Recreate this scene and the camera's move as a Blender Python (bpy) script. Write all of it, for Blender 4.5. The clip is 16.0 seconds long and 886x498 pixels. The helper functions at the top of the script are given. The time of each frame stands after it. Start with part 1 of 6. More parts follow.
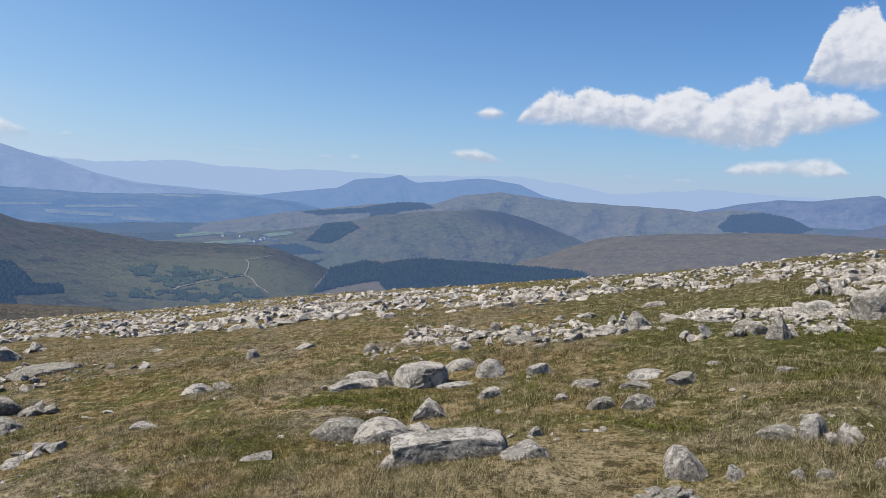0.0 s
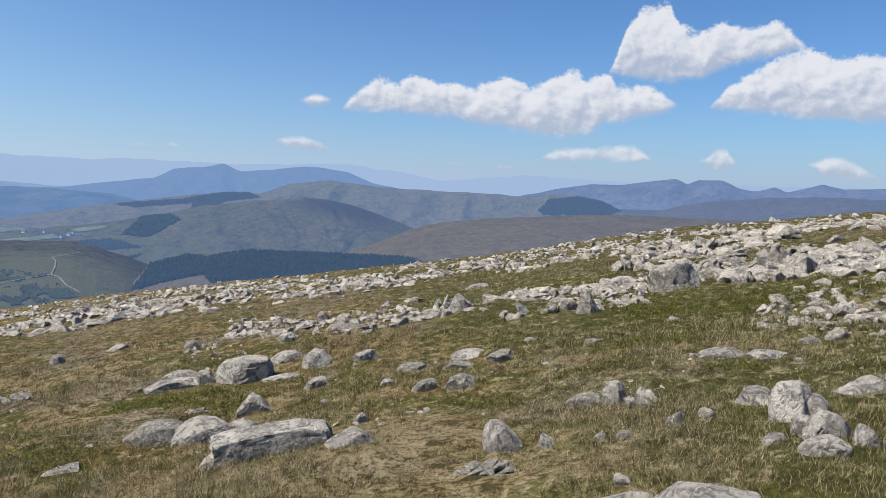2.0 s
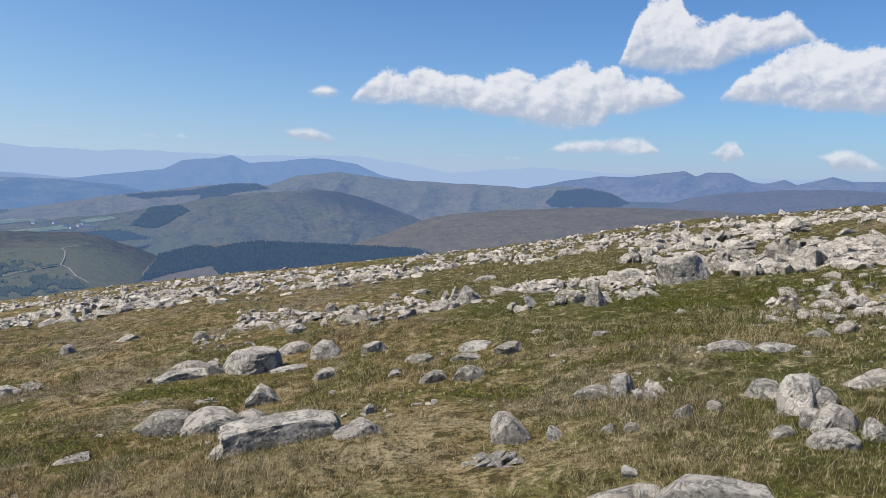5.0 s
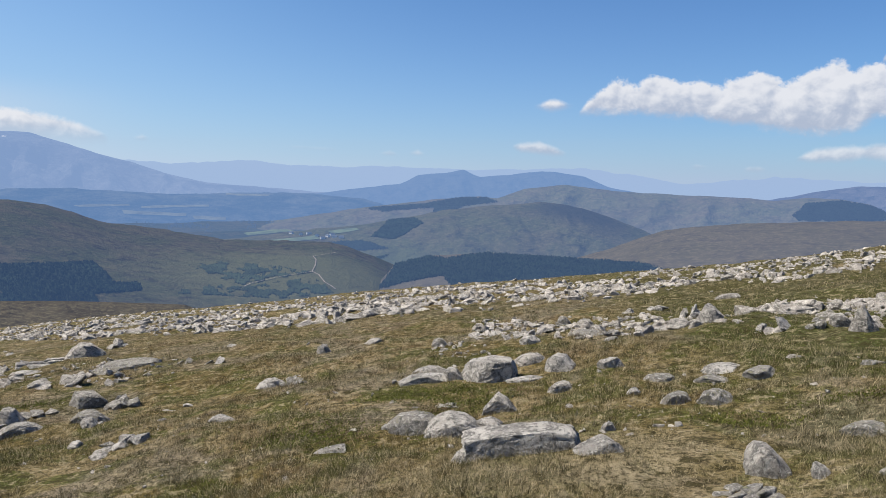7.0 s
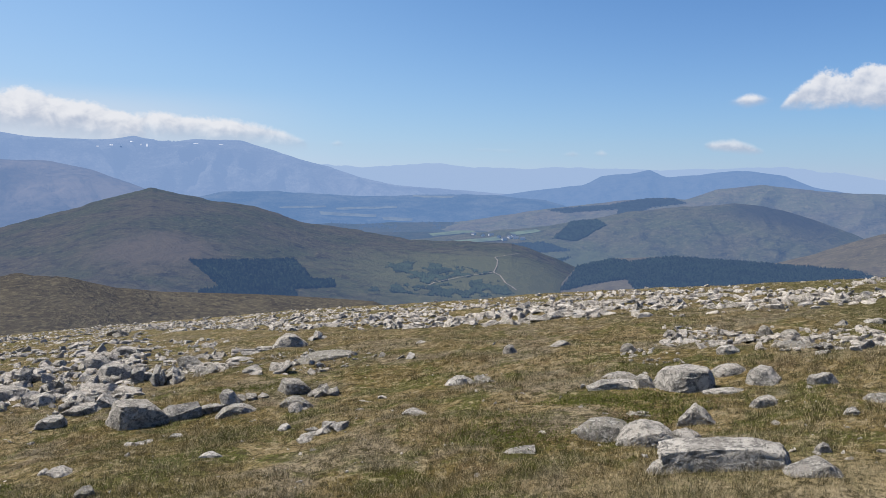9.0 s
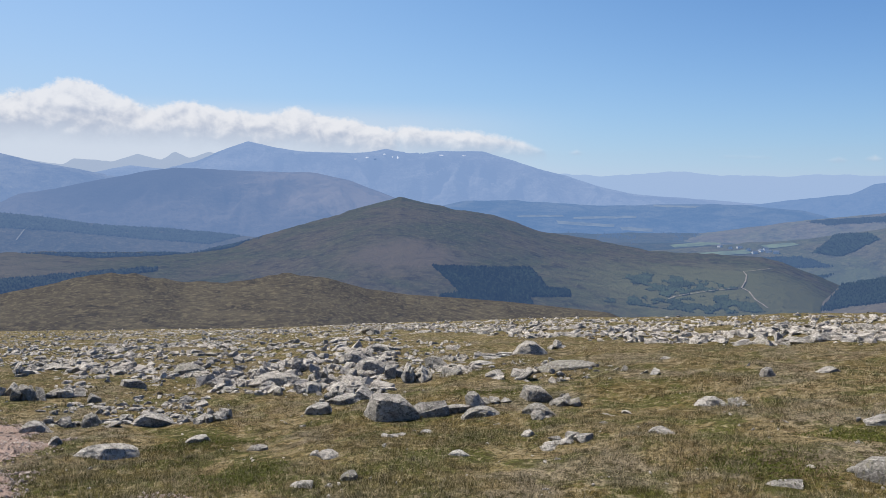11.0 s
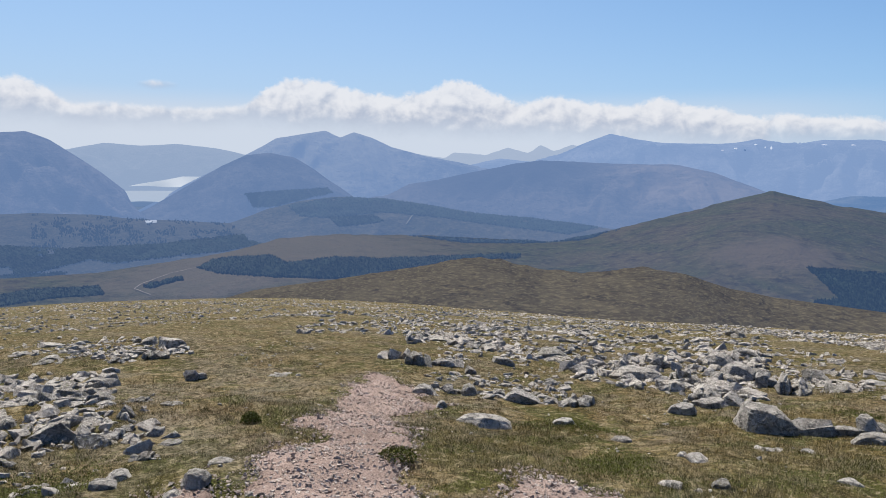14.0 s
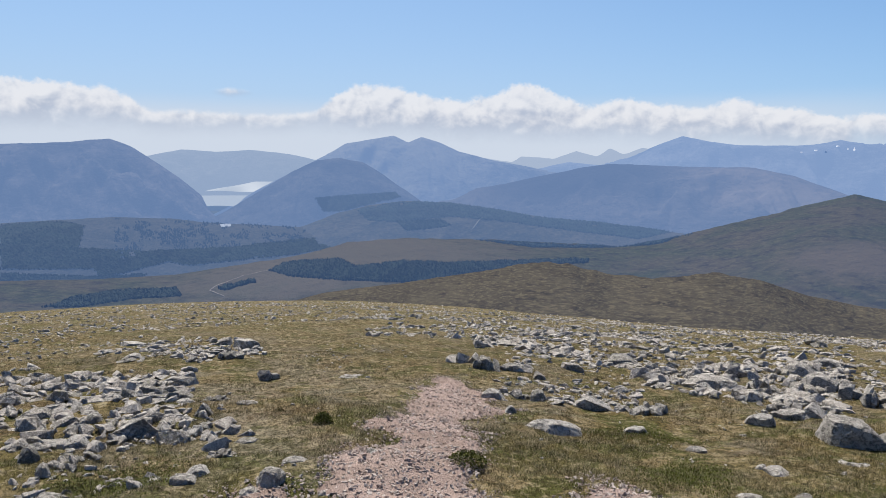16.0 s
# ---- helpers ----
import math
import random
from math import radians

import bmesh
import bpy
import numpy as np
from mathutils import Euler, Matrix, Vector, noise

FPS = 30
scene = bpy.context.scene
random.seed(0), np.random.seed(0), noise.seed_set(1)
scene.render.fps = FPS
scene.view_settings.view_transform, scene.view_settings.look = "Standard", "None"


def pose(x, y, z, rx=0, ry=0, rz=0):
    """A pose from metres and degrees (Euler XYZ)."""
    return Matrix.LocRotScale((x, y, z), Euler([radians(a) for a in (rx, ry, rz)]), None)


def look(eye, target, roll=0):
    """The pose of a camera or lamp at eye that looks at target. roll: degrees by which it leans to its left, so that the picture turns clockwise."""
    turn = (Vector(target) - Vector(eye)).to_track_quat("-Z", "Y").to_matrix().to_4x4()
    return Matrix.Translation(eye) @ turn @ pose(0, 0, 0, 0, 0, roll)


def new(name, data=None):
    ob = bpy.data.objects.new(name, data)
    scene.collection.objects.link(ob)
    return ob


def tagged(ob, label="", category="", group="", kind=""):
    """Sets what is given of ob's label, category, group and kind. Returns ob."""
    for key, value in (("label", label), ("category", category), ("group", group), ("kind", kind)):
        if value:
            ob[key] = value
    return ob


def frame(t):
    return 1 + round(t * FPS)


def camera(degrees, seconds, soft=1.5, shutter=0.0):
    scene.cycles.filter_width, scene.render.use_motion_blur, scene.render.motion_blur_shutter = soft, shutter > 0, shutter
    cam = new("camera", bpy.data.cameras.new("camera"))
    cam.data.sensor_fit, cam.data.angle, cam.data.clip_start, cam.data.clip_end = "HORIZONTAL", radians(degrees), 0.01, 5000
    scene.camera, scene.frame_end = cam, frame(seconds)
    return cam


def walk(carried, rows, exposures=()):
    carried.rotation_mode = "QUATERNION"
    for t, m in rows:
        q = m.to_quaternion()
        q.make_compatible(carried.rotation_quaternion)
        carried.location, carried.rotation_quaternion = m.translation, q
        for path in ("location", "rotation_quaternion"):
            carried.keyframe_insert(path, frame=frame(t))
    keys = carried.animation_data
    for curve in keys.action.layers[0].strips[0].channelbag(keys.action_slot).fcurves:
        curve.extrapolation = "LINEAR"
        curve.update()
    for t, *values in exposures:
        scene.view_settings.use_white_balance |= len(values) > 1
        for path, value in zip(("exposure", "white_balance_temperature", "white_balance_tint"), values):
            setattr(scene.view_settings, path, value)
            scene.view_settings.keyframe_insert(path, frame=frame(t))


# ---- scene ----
# ---------------------------------------------------------------- camera
# a phone held at arm's length by somebody who turns on the spot: seconds, yaw, pitch, roll
cam = camera(60.93, 16.0, soft=0.8)
ARM, EYE = 0.355, 1.6
TURNS = [
    (0.0, 0.0, -4.73, -1.40), (0.5, -3.56, -4.57, -1.10), (1.0, -6.34, -4.87, -0.79), (1.5, -9.81, -5.45, -0.66),
    (2.0, -12.86, -5.43, -0.72), (2.5, -16.06, -5.37, -0.67), (3.0, -18.92, -5.40, -0.73), (3.2, -19.95, -5.40, -0.73),
    (3.7, -21.0, -5.45, -0.74), (4.2, -19.0, -5.60, -0.76), (4.7, -14.9, -5.90, -0.80),
    (5.3, -9.60, -6.17, -0.85), (5.5, -7.73, -6.24, -0.90), (6.0, -3.32, -6.38, -0.96), (6.5, 0.63, -5.55, -0.51),
    (7.0, 4.88, -5.22, -0.11), (7.5, 8.31, -5.21, 0.14), (8.0, 11.67, -5.17, 0.40), (8.5, 14.99, -5.16, 0.35),
    (9.3, 21.1, -4.95, 0.36), (10.1, 28.3, -4.50, 0.42), (11.0, 36.54, -4.24, 0.44), (11.5, 41.16, -4.26, -0.04),
    (12.0, 45.86, -4.16, 0.07), (12.5, 50.80, -4.08, 0.01), (13.0, 55.18, -4.18, -0.14), (13.5, 59.47, -4.62, -0.08),
    (14.0, 63.28, -4.75, -0.15), (14.5, 67.07, -4.74, 0.21), (15.0, 68.12, -4.49, 0.07), (15.5, 67.91, -4.46, -0.02),
    (16.0, 68.38, -4.44, 0.0),
]


def held(yaw, pitch, roll):
    return pose(0, 0, 0, 0, 0, yaw) @ pose(0, ARM, EYE) @ pose(0, 0, 0, pitch) @ pose(0, 0, 0, 0, roll) @ pose(0, 0, 0, 90)


walk(cam, [(t, held(yaw, pitch, roll)) for t, yaw, pitch, roll in TURNS], [(0.0, 0.75), (16.0, 0.75)])

# ---------------------------------------------------------------- sky and sun
SUN_AZ, SUN_EL = 92.0, 56.0          # degrees to the left of +y, above the horizon
SUN_POWER, SKY_POWER, AIR_POWER = 5.0, 0.094, 0.595
NEAR_AIR, FAR_AIR = (0.096, 0.222, 0.525), (0.315, 0.470, 0.755)    # near and far emission colours of the haze painted into the distance


class Tree:
    """Short hand for a node tree."""

    def __init__(self, tree):
        self.tree = tree
        tree.nodes.clear()

    def put(self, kind, where=None, **values):
        node = self.tree.nodes.new(kind)
        for key, value in values.items():
            setattr(node, key, value)
        for key, value in (where or {}).items():
            socket = node.inputs[key]
            if isinstance(value, bpy.types.NodeSocket):
                self.tree.links.new(value, socket)
            else:
                socket.default_value = value
        return node

    def math(self, how, a, b=0.0, c=0.0, clamp=False):
        return self.put("ShaderNodeMath", {0: a, 1: b, 2: c}, operation=how, use_clamp=clamp).outputs[0]

    def smooth(self, value, low, high, to0=0.0, to1=1.0):
        return self.put("ShaderNodeMapRange", {0: value, 1: low, 2: high, 3: to0, 4: to1}, interpolation_type="SMOOTHSTEP").outputs[0]

    def mix(self, factor, a, b, how="MIX"):
        node = self.put("ShaderNodeMix", {0: factor}, data_type="RGBA", blend_type=how)
        for key, value in ((6, a), (7, b)):
            if isinstance(value, bpy.types.NodeSocket):
                self.tree.links.new(value, node.inputs[key])
            else:
                node.inputs[key].default_value = (*value[:3], 1)
        return node.outputs[2]

    def noise(self, where, scale, detail=4.0, rough=0.55, distort=0.0):
        return self.put("ShaderNodeTexNoise", {"Vector": where, "Scale": scale, "Detail": detail, "Roughness": rough, "Distortion": distort}).outputs[0]


# clouds, from the right to the left: azimuth, height of the base and of the top (degrees)
CUMULUS = [
    (-48.3, 2.46, 5.38), (-47.2, 2.77, 6.44), (-45.1, 3.55, 6.90), (-43.7, 3.76, 7.78), (-41.9, 3.98, 8.35), (-39.7, 4.20, 8.33),
    (-38.2, 4.34, 9.00), (-37.1, 4.44, 8.81), (-34.8, 4.66, 7.64), (-32.8, 5.08, 6.49), (-32.2, 5.09, 5.09), (-30.3, 5.30, 5.30),
    (-29.7, 5.31, 5.51), (-28.5, 4.70, 6.53), (-27.3, 4.49, 7.15), (-25.8, 4.28, 6.75), (-24.8, 4.07, 7.69), (-23.5, 3.43, 7.16),
    (-22.5, 3.22, 8.17), (-20.8, 3.20, 7.55), (-19.5, 3.39, 6.59), (-18.4, 3.59, 7.32), (-16.9, 3.78, 7.38), (-15.0, 4.17, 6.93),
    (-13.8, 4.56, 7.32), (-12.3, 4.53, 7.07), (-10.8, 4.70, 7.72), (-9.4, 4.87, 6.91), (-8.1, 4.84, 7.47), (-6.9, 5.00, 6.82),
    (-5.7, 5.04, 5.77), (-5.1, 4.94, 4.94),
]
HIGH_CUMULUS = [
    (-38.0, 8.89, 8.89), (-37.3, 8.72, 10.06), (-36.2, 8.57, 10.98), (-34.2, 8.24, 10.57), (-32.7, 7.68, 11.20), (-31.1, 7.31, 10.39),
    (-29.9, 7.13, 10.69), (-29.1, 7.14, 12.26), (-27.4, 7.15, 12.41), (-26.4, 7.36, 11.54), (-25.7, 7.56, 10.17), (-25.3, 7.77, 7.77),
    (-4.6, 5.57, 5.57), (-4.1, 5.31, 5.99), (-2.9, 5.19, 6.06), (-2.1, 5.55, 5.55), (82.5, 7.16, 7.16), (82.9, 6.99, 7.39),
    (84.3, 6.87, 7.50), (85.2, 7.15, 7.15),
]
LOW_CUMULUS = [
    (-47.7, 0.09, 0.09), (-47.0, -0.03, 0.91), (-45.0, 0.05, 1.12), (-44.2, 0.12, 0.20), (-42.9, 0.18, 0.18), (-42.0, 0.17, 0.87),
    (-40.7, 0.15, 1.65), (-39.6, 0.26, 1.73), (-38.6, 1.25, 1.25), (-33.8, 1.21, 1.21), (-33.3, 0.80, 2.24), (-32.1, 0.71, 2.23),
    (-31.8, 1.41, 1.41), (-28.0, 1.37, 1.37), (-27.4, 1.24, 2.50), (-25.0, 1.35, 2.65), (-24.0, 1.55, 2.30), (-23.4, 1.33, 2.47),
    (-21.0, 1.30, 2.27), (-20.0, 1.50, 1.50), (-18.5, 0.72, 0.72), (-17.4, 0.70, 1.21), (-16.7, 0.74, 0.74), (-14.6, 0.96, 0.96),
    (-13.8, 0.91, 1.29), (-13.1, 0.99, 0.99), (-4.5, 2.00, 2.00), (-3.7, 1.86, 2.47), (-2.5, 1.95, 2.92), (-0.7, 2.19, 2.87),
    (-0.2, 2.58, 2.58),
]
WISPS = [
    (6.1, 1.92, 1.92), (7.0, 1.87, 2.51), (7.6, 2.00, 2.00), (8.0, 1.91, 1.91), (8.9, 1.87, 2.29), (10.0, 1.99, 1.99),
    (12.5, 2.23, 2.23), (13.1, 2.22, 2.43), (16.0, 2.36, 2.57), (17.4, 2.47, 2.47), (25.8, 2.86, 2.86), (26.6, 2.77, 3.27),
    (27.3, 2.87, 2.87),
]
BANK = [
    (28.6, 2.98, 3.07), (30.7, 2.93, 4.06), (34.5, 3.05, 4.82), (40.1, 3.43, 5.11), (40.3, 2.83, 4.95), (43.4, 3.18, 5.65),
    (45.5, 3.42, 6.05), (47.7, 3.67, 6.53), (49.6, 3.72, 5.98), (52.0, 3.77, 6.17), (54.7, 4.02, 6.78), (57.6, 4.06, 6.32),
    (59.3, 4.08, 6.97), (60.9, 4.10, 7.81), (62.8, 4.12, 7.92), (64.7, 4.21, 7.24), (66.8, 4.22, 6.72), (67.7, 4.35, 7.05),
    (70.3, 4.47, 7.26), (71.5, 4.55, 7.86), (74.5, 4.53, 8.04), (76.6, 4.72, 7.19), (77.8, 4.91, 5.94), (80.3, 4.66, 5.69),
    (83.5, 4.60, 5.61), (87.0, 4.52, 5.78), (89.3, 4.45, 5.63), (90.4, 4.61, 6.35), (92.2, 4.74, 7.29), (94.3, 4.67, 7.17),
    (96.6, 4.57, 7.50), (98.6, 4.48, 7.54),
]


def build_sky():
    world = bpy.data.worlds.new("sky")
    world.use_nodes = True
    scene.world = world
    s = Tree(world.node_tree)
    way = s.put("ShaderNodeTexCoord").outputs["Generated"]
    axes = s.put("ShaderNodeSeparateXYZ", {0: way}).outputs
    az = s.math("MULTIPLY", s.math("ARCTAN2", s.math("MULTIPLY", axes[0], -1.0), axes[1]), 57.2958)
    el = s.math("MULTIPLY", s.math("ARCSINE", axes[2]), 57.2958)
    sky = s.put("ShaderNodeTexSky", sky_type="NISHITA", sun_disc=False, sun_elevation=radians(SUN_EL), sun_rotation=radians(-SUN_AZ),
                altitude=900.0, air_density=1.0, dust_density=0.6, ozone_density=1.5).outputs[0]
    tint = s.mix(s.smooth(az, -10.0, 50.0), [SKY_POWER * v for v in (0.425, 0.845, 1.27)], [SKY_POWER * v for v in (0.44, 0.97, 1.36)])
    blue = s.mix(1.0, sky, tint, "MULTIPLY")
    # summer haze that thickens towards the horizon, most of it below the sun
    low = s.math("POWER", 2.718, s.math("MULTIPLY", s.math("MAXIMUM", el, 0.0), -0.105))
    sunward = s.smooth(az, -45.0, 70.0, 0.28, 0.88)
    rim = s.math("MULTIPLY", s.math("POWER", 2.718, s.math("MULTIPLY", s.math("MAXIMUM", el, 0.0), -0.32)), 0.34)
    thick = s.math("ADD", s.math("ADD", rim, s.math("MULTIPLY", low, sunward)), s.smooth(az, 0.0, 85.0, 0.0, 0.33), clamp=True)
    air = s.mix(s.smooth(az, -40.0, 45.0), (0.485, 0.560, 0.780), (0.520, 0.640, 0.800))
    base = s.mix(thick, blue, air)
    # thin white veil under the cloud bank above the mountains
    veil = s.math("MULTIPLY", s.math("MULTIPLY", s.smooth(az, 24.0, 52.0), s.smooth(el, 7.2, 4.8)), 0.72)
    base = s.mix(veil, base, (0.66, 0.71, 0.80))
    # cumulus: flat soft bases, billowing crisp tops
    spread = s.put("ShaderNodeCombineXYZ", {0: az, 1: s.math("MULTIPLY", el, 1.2), 2: 3.7}).outputs[0]
    big = s.noise(spread, 0.62, 6.0, 0.56, 0.25)
    fine = s.noise(spread, 2.6, 5.0, 0.62, 0.3)
    lifted = s.put("ShaderNodeVectorMath", {0: spread, 1: (0.35, 0.42, 0.0)}, operation="ADD").outputs[0]
    shade = s.noise(lifted, 0.62, 3.0, 0.5, 0.25)
    billow = s.math("ADD", s.math("MULTIPLY", s.math("SUBTRACT", big, 0.5), 1.7), s.math("MULTIPLY", s.math("SUBTRACT", fine, 0.5), 0.85))
    across = s.math("MULTIPLY", s.math("ADD", az, 60.0), 1 / 180)
    for cloud, pale, rough, soft in ((WISPS, 0.45, 0.2, 0.3), (BANK, 0.90, 0.85, 1.6), (HIGH_CUMULUS, 0.92, 1.1, 0.6), (CUMULUS, 0.92, 1.1, 0.6), (LOW_CUMULUS, 0.72, 0.6, 0.4)):
        ramp = s.put("ShaderNodeValToRGB", {0: across})
        ramp.color_ramp.interpolation = "LINEAR"
        stops = ramp.color_ramp.elements
        while len(stops) < len(cloud):
            stops.new(1.0)
        for stop, (a, foot, top) in zip(stops, cloud):
            stop.position, stop.color = (a + 60) / 180, (foot / 20 + 0.2, top / 20 + 0.2, 0, 1)
        foot, top, _ = s.put("ShaderNodeSeparateColor", {0: ramp.outputs[0]}).outputs
        foot, top = [s.math("MULTIPLY", s.math("SUBTRACT", v, 0.2), 20.0) for v in (foot, top)]
        tall = s.math("MAXIMUM", s.math("SUBTRACT", top, foot), 0.02)
        ragged = s.math("MULTIPLY", billow, s.math("MULTIPLY", s.math("MINIMUM", tall, 2.0), 0.42 * rough))
        under = s.math("SUBTRACT", s.math("ADD", top, ragged), el)
        over = s.math("ADD", s.math("SUBTRACT", el, foot), s.math("MULTIPLY", ragged, 0.7))
        cover = s.math("MULTIPLY", s.smooth(under, -0.06, 0.42), s.smooth(over, -0.6 * soft, 0.8 * soft))
        cover = s.math("MULTIPLY", cover, s.smooth(tall, 0.03, 0.28))
        height = s.math("DIVIDE", s.math("SUBTRACT", el, foot), tall)
        light = s.math("MULTIPLY", s.math("SUBTRACT", big, shade), 1.5)
        lit = s.smooth(s.math("ADD", light, s.math("MULTIPLY", height, 0.80)), -0.05, 0.72)
        white = s.mix(lit, (0.450, 0.505, 0.630), (0.825, 0.830, 0.865))
        base = s.mix(s.math("MULTIPLY", cover, pale), base, white)
    ground = s.mix(s.smooth(el, -3.0, -0.5), (0.10, 0.11, 0.10), base)
    out = s.put("ShaderNodeBackground", {"Color": ground, "Strength": AIR_POWER})
    s.put("ShaderNodeOutputWorld", {"Surface": out.outputs[0]})


build_sky()
sun = new("sun", bpy.data.lights.new("sun", "SUN"))
sun.data.energy, sun.data.angle, sun.data.color = SUN_POWER, radians(0.53), (1.0, 0.925, 0.81)
az_s, el_s = radians(SUN_AZ), radians(SUN_EL)
sun.matrix_world = look((-math.sin(az_s) * math.cos(el_s) * 100, math.cos(az_s) * math.cos(el_s) * 100, math.sin(el_s) * 100), (0, 0, 0))

# ---------------------------------------------------------------- materials
def material(name):
    m = bpy.data.materials.new(name)
    m.use_nodes = True
    return m, Tree(m.node_tree)


def finish(s, color, rough=0.9, bump=None, strength=0.5, distance=0.02, haze=0.0, specular=0.25, air=None):
    normal = {}
    if bump is not None:
        normal = {"Normal": s.put("ShaderNodeBump", {"Height": bump, "Strength": strength, "Distance": distance}).outputs[0]}
    surface = s.put("ShaderNodeBsdfPrincipled", {"Base Color": color, "Roughness": rough, "Specular IOR Level": specular, **normal}).outputs[0]
    # haze is painted on: the surface blends into air-coloured emission
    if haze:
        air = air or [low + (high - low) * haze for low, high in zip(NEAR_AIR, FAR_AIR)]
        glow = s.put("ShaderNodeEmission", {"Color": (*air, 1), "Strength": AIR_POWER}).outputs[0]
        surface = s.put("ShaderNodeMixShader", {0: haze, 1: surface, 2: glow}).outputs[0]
    s.put("ShaderNodeOutputMaterial", {"Surface": surface})


def place(s):
    return s.put("ShaderNodeNewGeometry").outputs["Position"]


def turf_color(s, where):
    """Hill grass: bleached straw, olive sedge, green moss and brown heath in drifts and tufts."""
    drift = s.noise(where, 0.55, 5.0, 0.62, 0.4)
    patch = s.noise(where, 1.5, 5.0, 0.62, 0.3)
    blot = s.noise(where, 0.62, 4.0, 0.6, 0.5)
    tuft = s.noise(where, 8.5, 5.0, 0.72, 0.5)
    moss = s.noise(where, 3.4, 5.0, 0.7, 0.6)
    fine = s.noise(where, 30.0, 4.0, 0.75)
    c = s.mix(s.smooth(drift, 0.40, 0.60), (0.142, 0.106, 0.038), (0.238, 0.182, 0.095))
    c = s.mix(s.smooth(patch, 0.50, 0.56, 0.0, 0.92), c, (0.072, 0.077, 0.015))
    c = s.mix(s.smooth(blot, 0.50, 0.60, 0.0, 0.70), c, (0.203, 0.171, 0.133))
    c = s.mix(s.smooth(patch, 0.43, 0.35, 0.0, 0.6), c, (0.098, 0.059, 0.030))
    east = s.put("ShaderNodeSeparateXYZ", {0: where}).outputs[0]
    mossy = s.math("MULTIPLY", s.smooth(east, 1.2, 2.8, 0.0, 0.90), s.smooth(drift, 0.72, 0.50))
    c = s.mix(mossy, c, (0.055, 0.066, 0.014))
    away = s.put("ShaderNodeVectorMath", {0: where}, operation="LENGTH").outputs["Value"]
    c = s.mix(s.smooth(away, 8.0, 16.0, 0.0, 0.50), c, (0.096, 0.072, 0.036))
    c = s.mix(s.smooth(moss, 0.55, 0.61, 0.0, 0.65), c, (0.078, 0.084, 0.016))
    sedge = s.math("MULTIPLY", s.smooth(east, -2.2, -4.2, 0.0, 0.55), s.math("MULTIPLY", s.smooth(drift, 0.62, 0.46), s.smooth(away, 9.0, 6.0)))
    c = s.mix(sedge, c, (0.063, 0.072, 0.016))
    bleached = s.put("ShaderNodeVectorMath", {0: where, 1: (0.5, 4.5, 0.0)}, operation="DISTANCE").outputs["Value"]
    bleached = s.math("MULTIPLY", s.smooth(bleached, 2.0, 0.5), s.smooth(drift, 0.35, 0.58, 0.15, 0.75))
    c = s.mix(bleached, c, (0.267, 0.223, 0.134))
    c = s.mix(s.smooth(tuft, 0.53, 0.61, 0.0, 0.72), c, (0.333, 0.276, 0.178))
    # dark tuft and fine mixes put the shade between tufts into the colour
    c = s.mix(s.smooth(tuft, 0.48, 0.41, 0.0, 0.86), c, (0.042, 0.036, 0.011))
    return s.mix(s.smooth(fine, 0.46, 0.60, 0.0, 0.72), c, (0.027, 0.021, 0.008)), fine, patch


def turf_material():
    m, s = material("hill turf")
    where = place(s)
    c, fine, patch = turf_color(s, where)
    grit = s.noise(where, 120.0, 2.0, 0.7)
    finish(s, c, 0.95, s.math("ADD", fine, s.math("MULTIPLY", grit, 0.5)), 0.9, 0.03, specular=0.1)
    return m


def blade_material():
    m, s = material("grass blades")
    where = place(s)
    c, fine, patch = turf_color(s, where)
    each = s.put("ShaderNodeNewGeometry").outputs["Random Per Island"]
    c = s.mix(s.smooth(each, 0.56, 0.90, 0.0, 0.80), c, (0.486, 0.405, 0.256))
    c = s.mix(s.smooth(each, 0.45, 0.1, 0.0, 0.65), c, (0.058, 0.054, 0.017))
    thin = s.put("ShaderNodeBsdfTranslucent", {"Color": c}).outputs[0]
    body = s.put("ShaderNodeBsdfPrincipled", {"Base Color": c, "Roughness": 0.75, "Specular IOR Level": 0.2}).outputs[0]
    s.put("ShaderNodeOutputMaterial", {"Surface": s.put("ShaderNodeMixShader", {0: 0.20, 1: body, 2: thin}).outputs[0]})
    return m


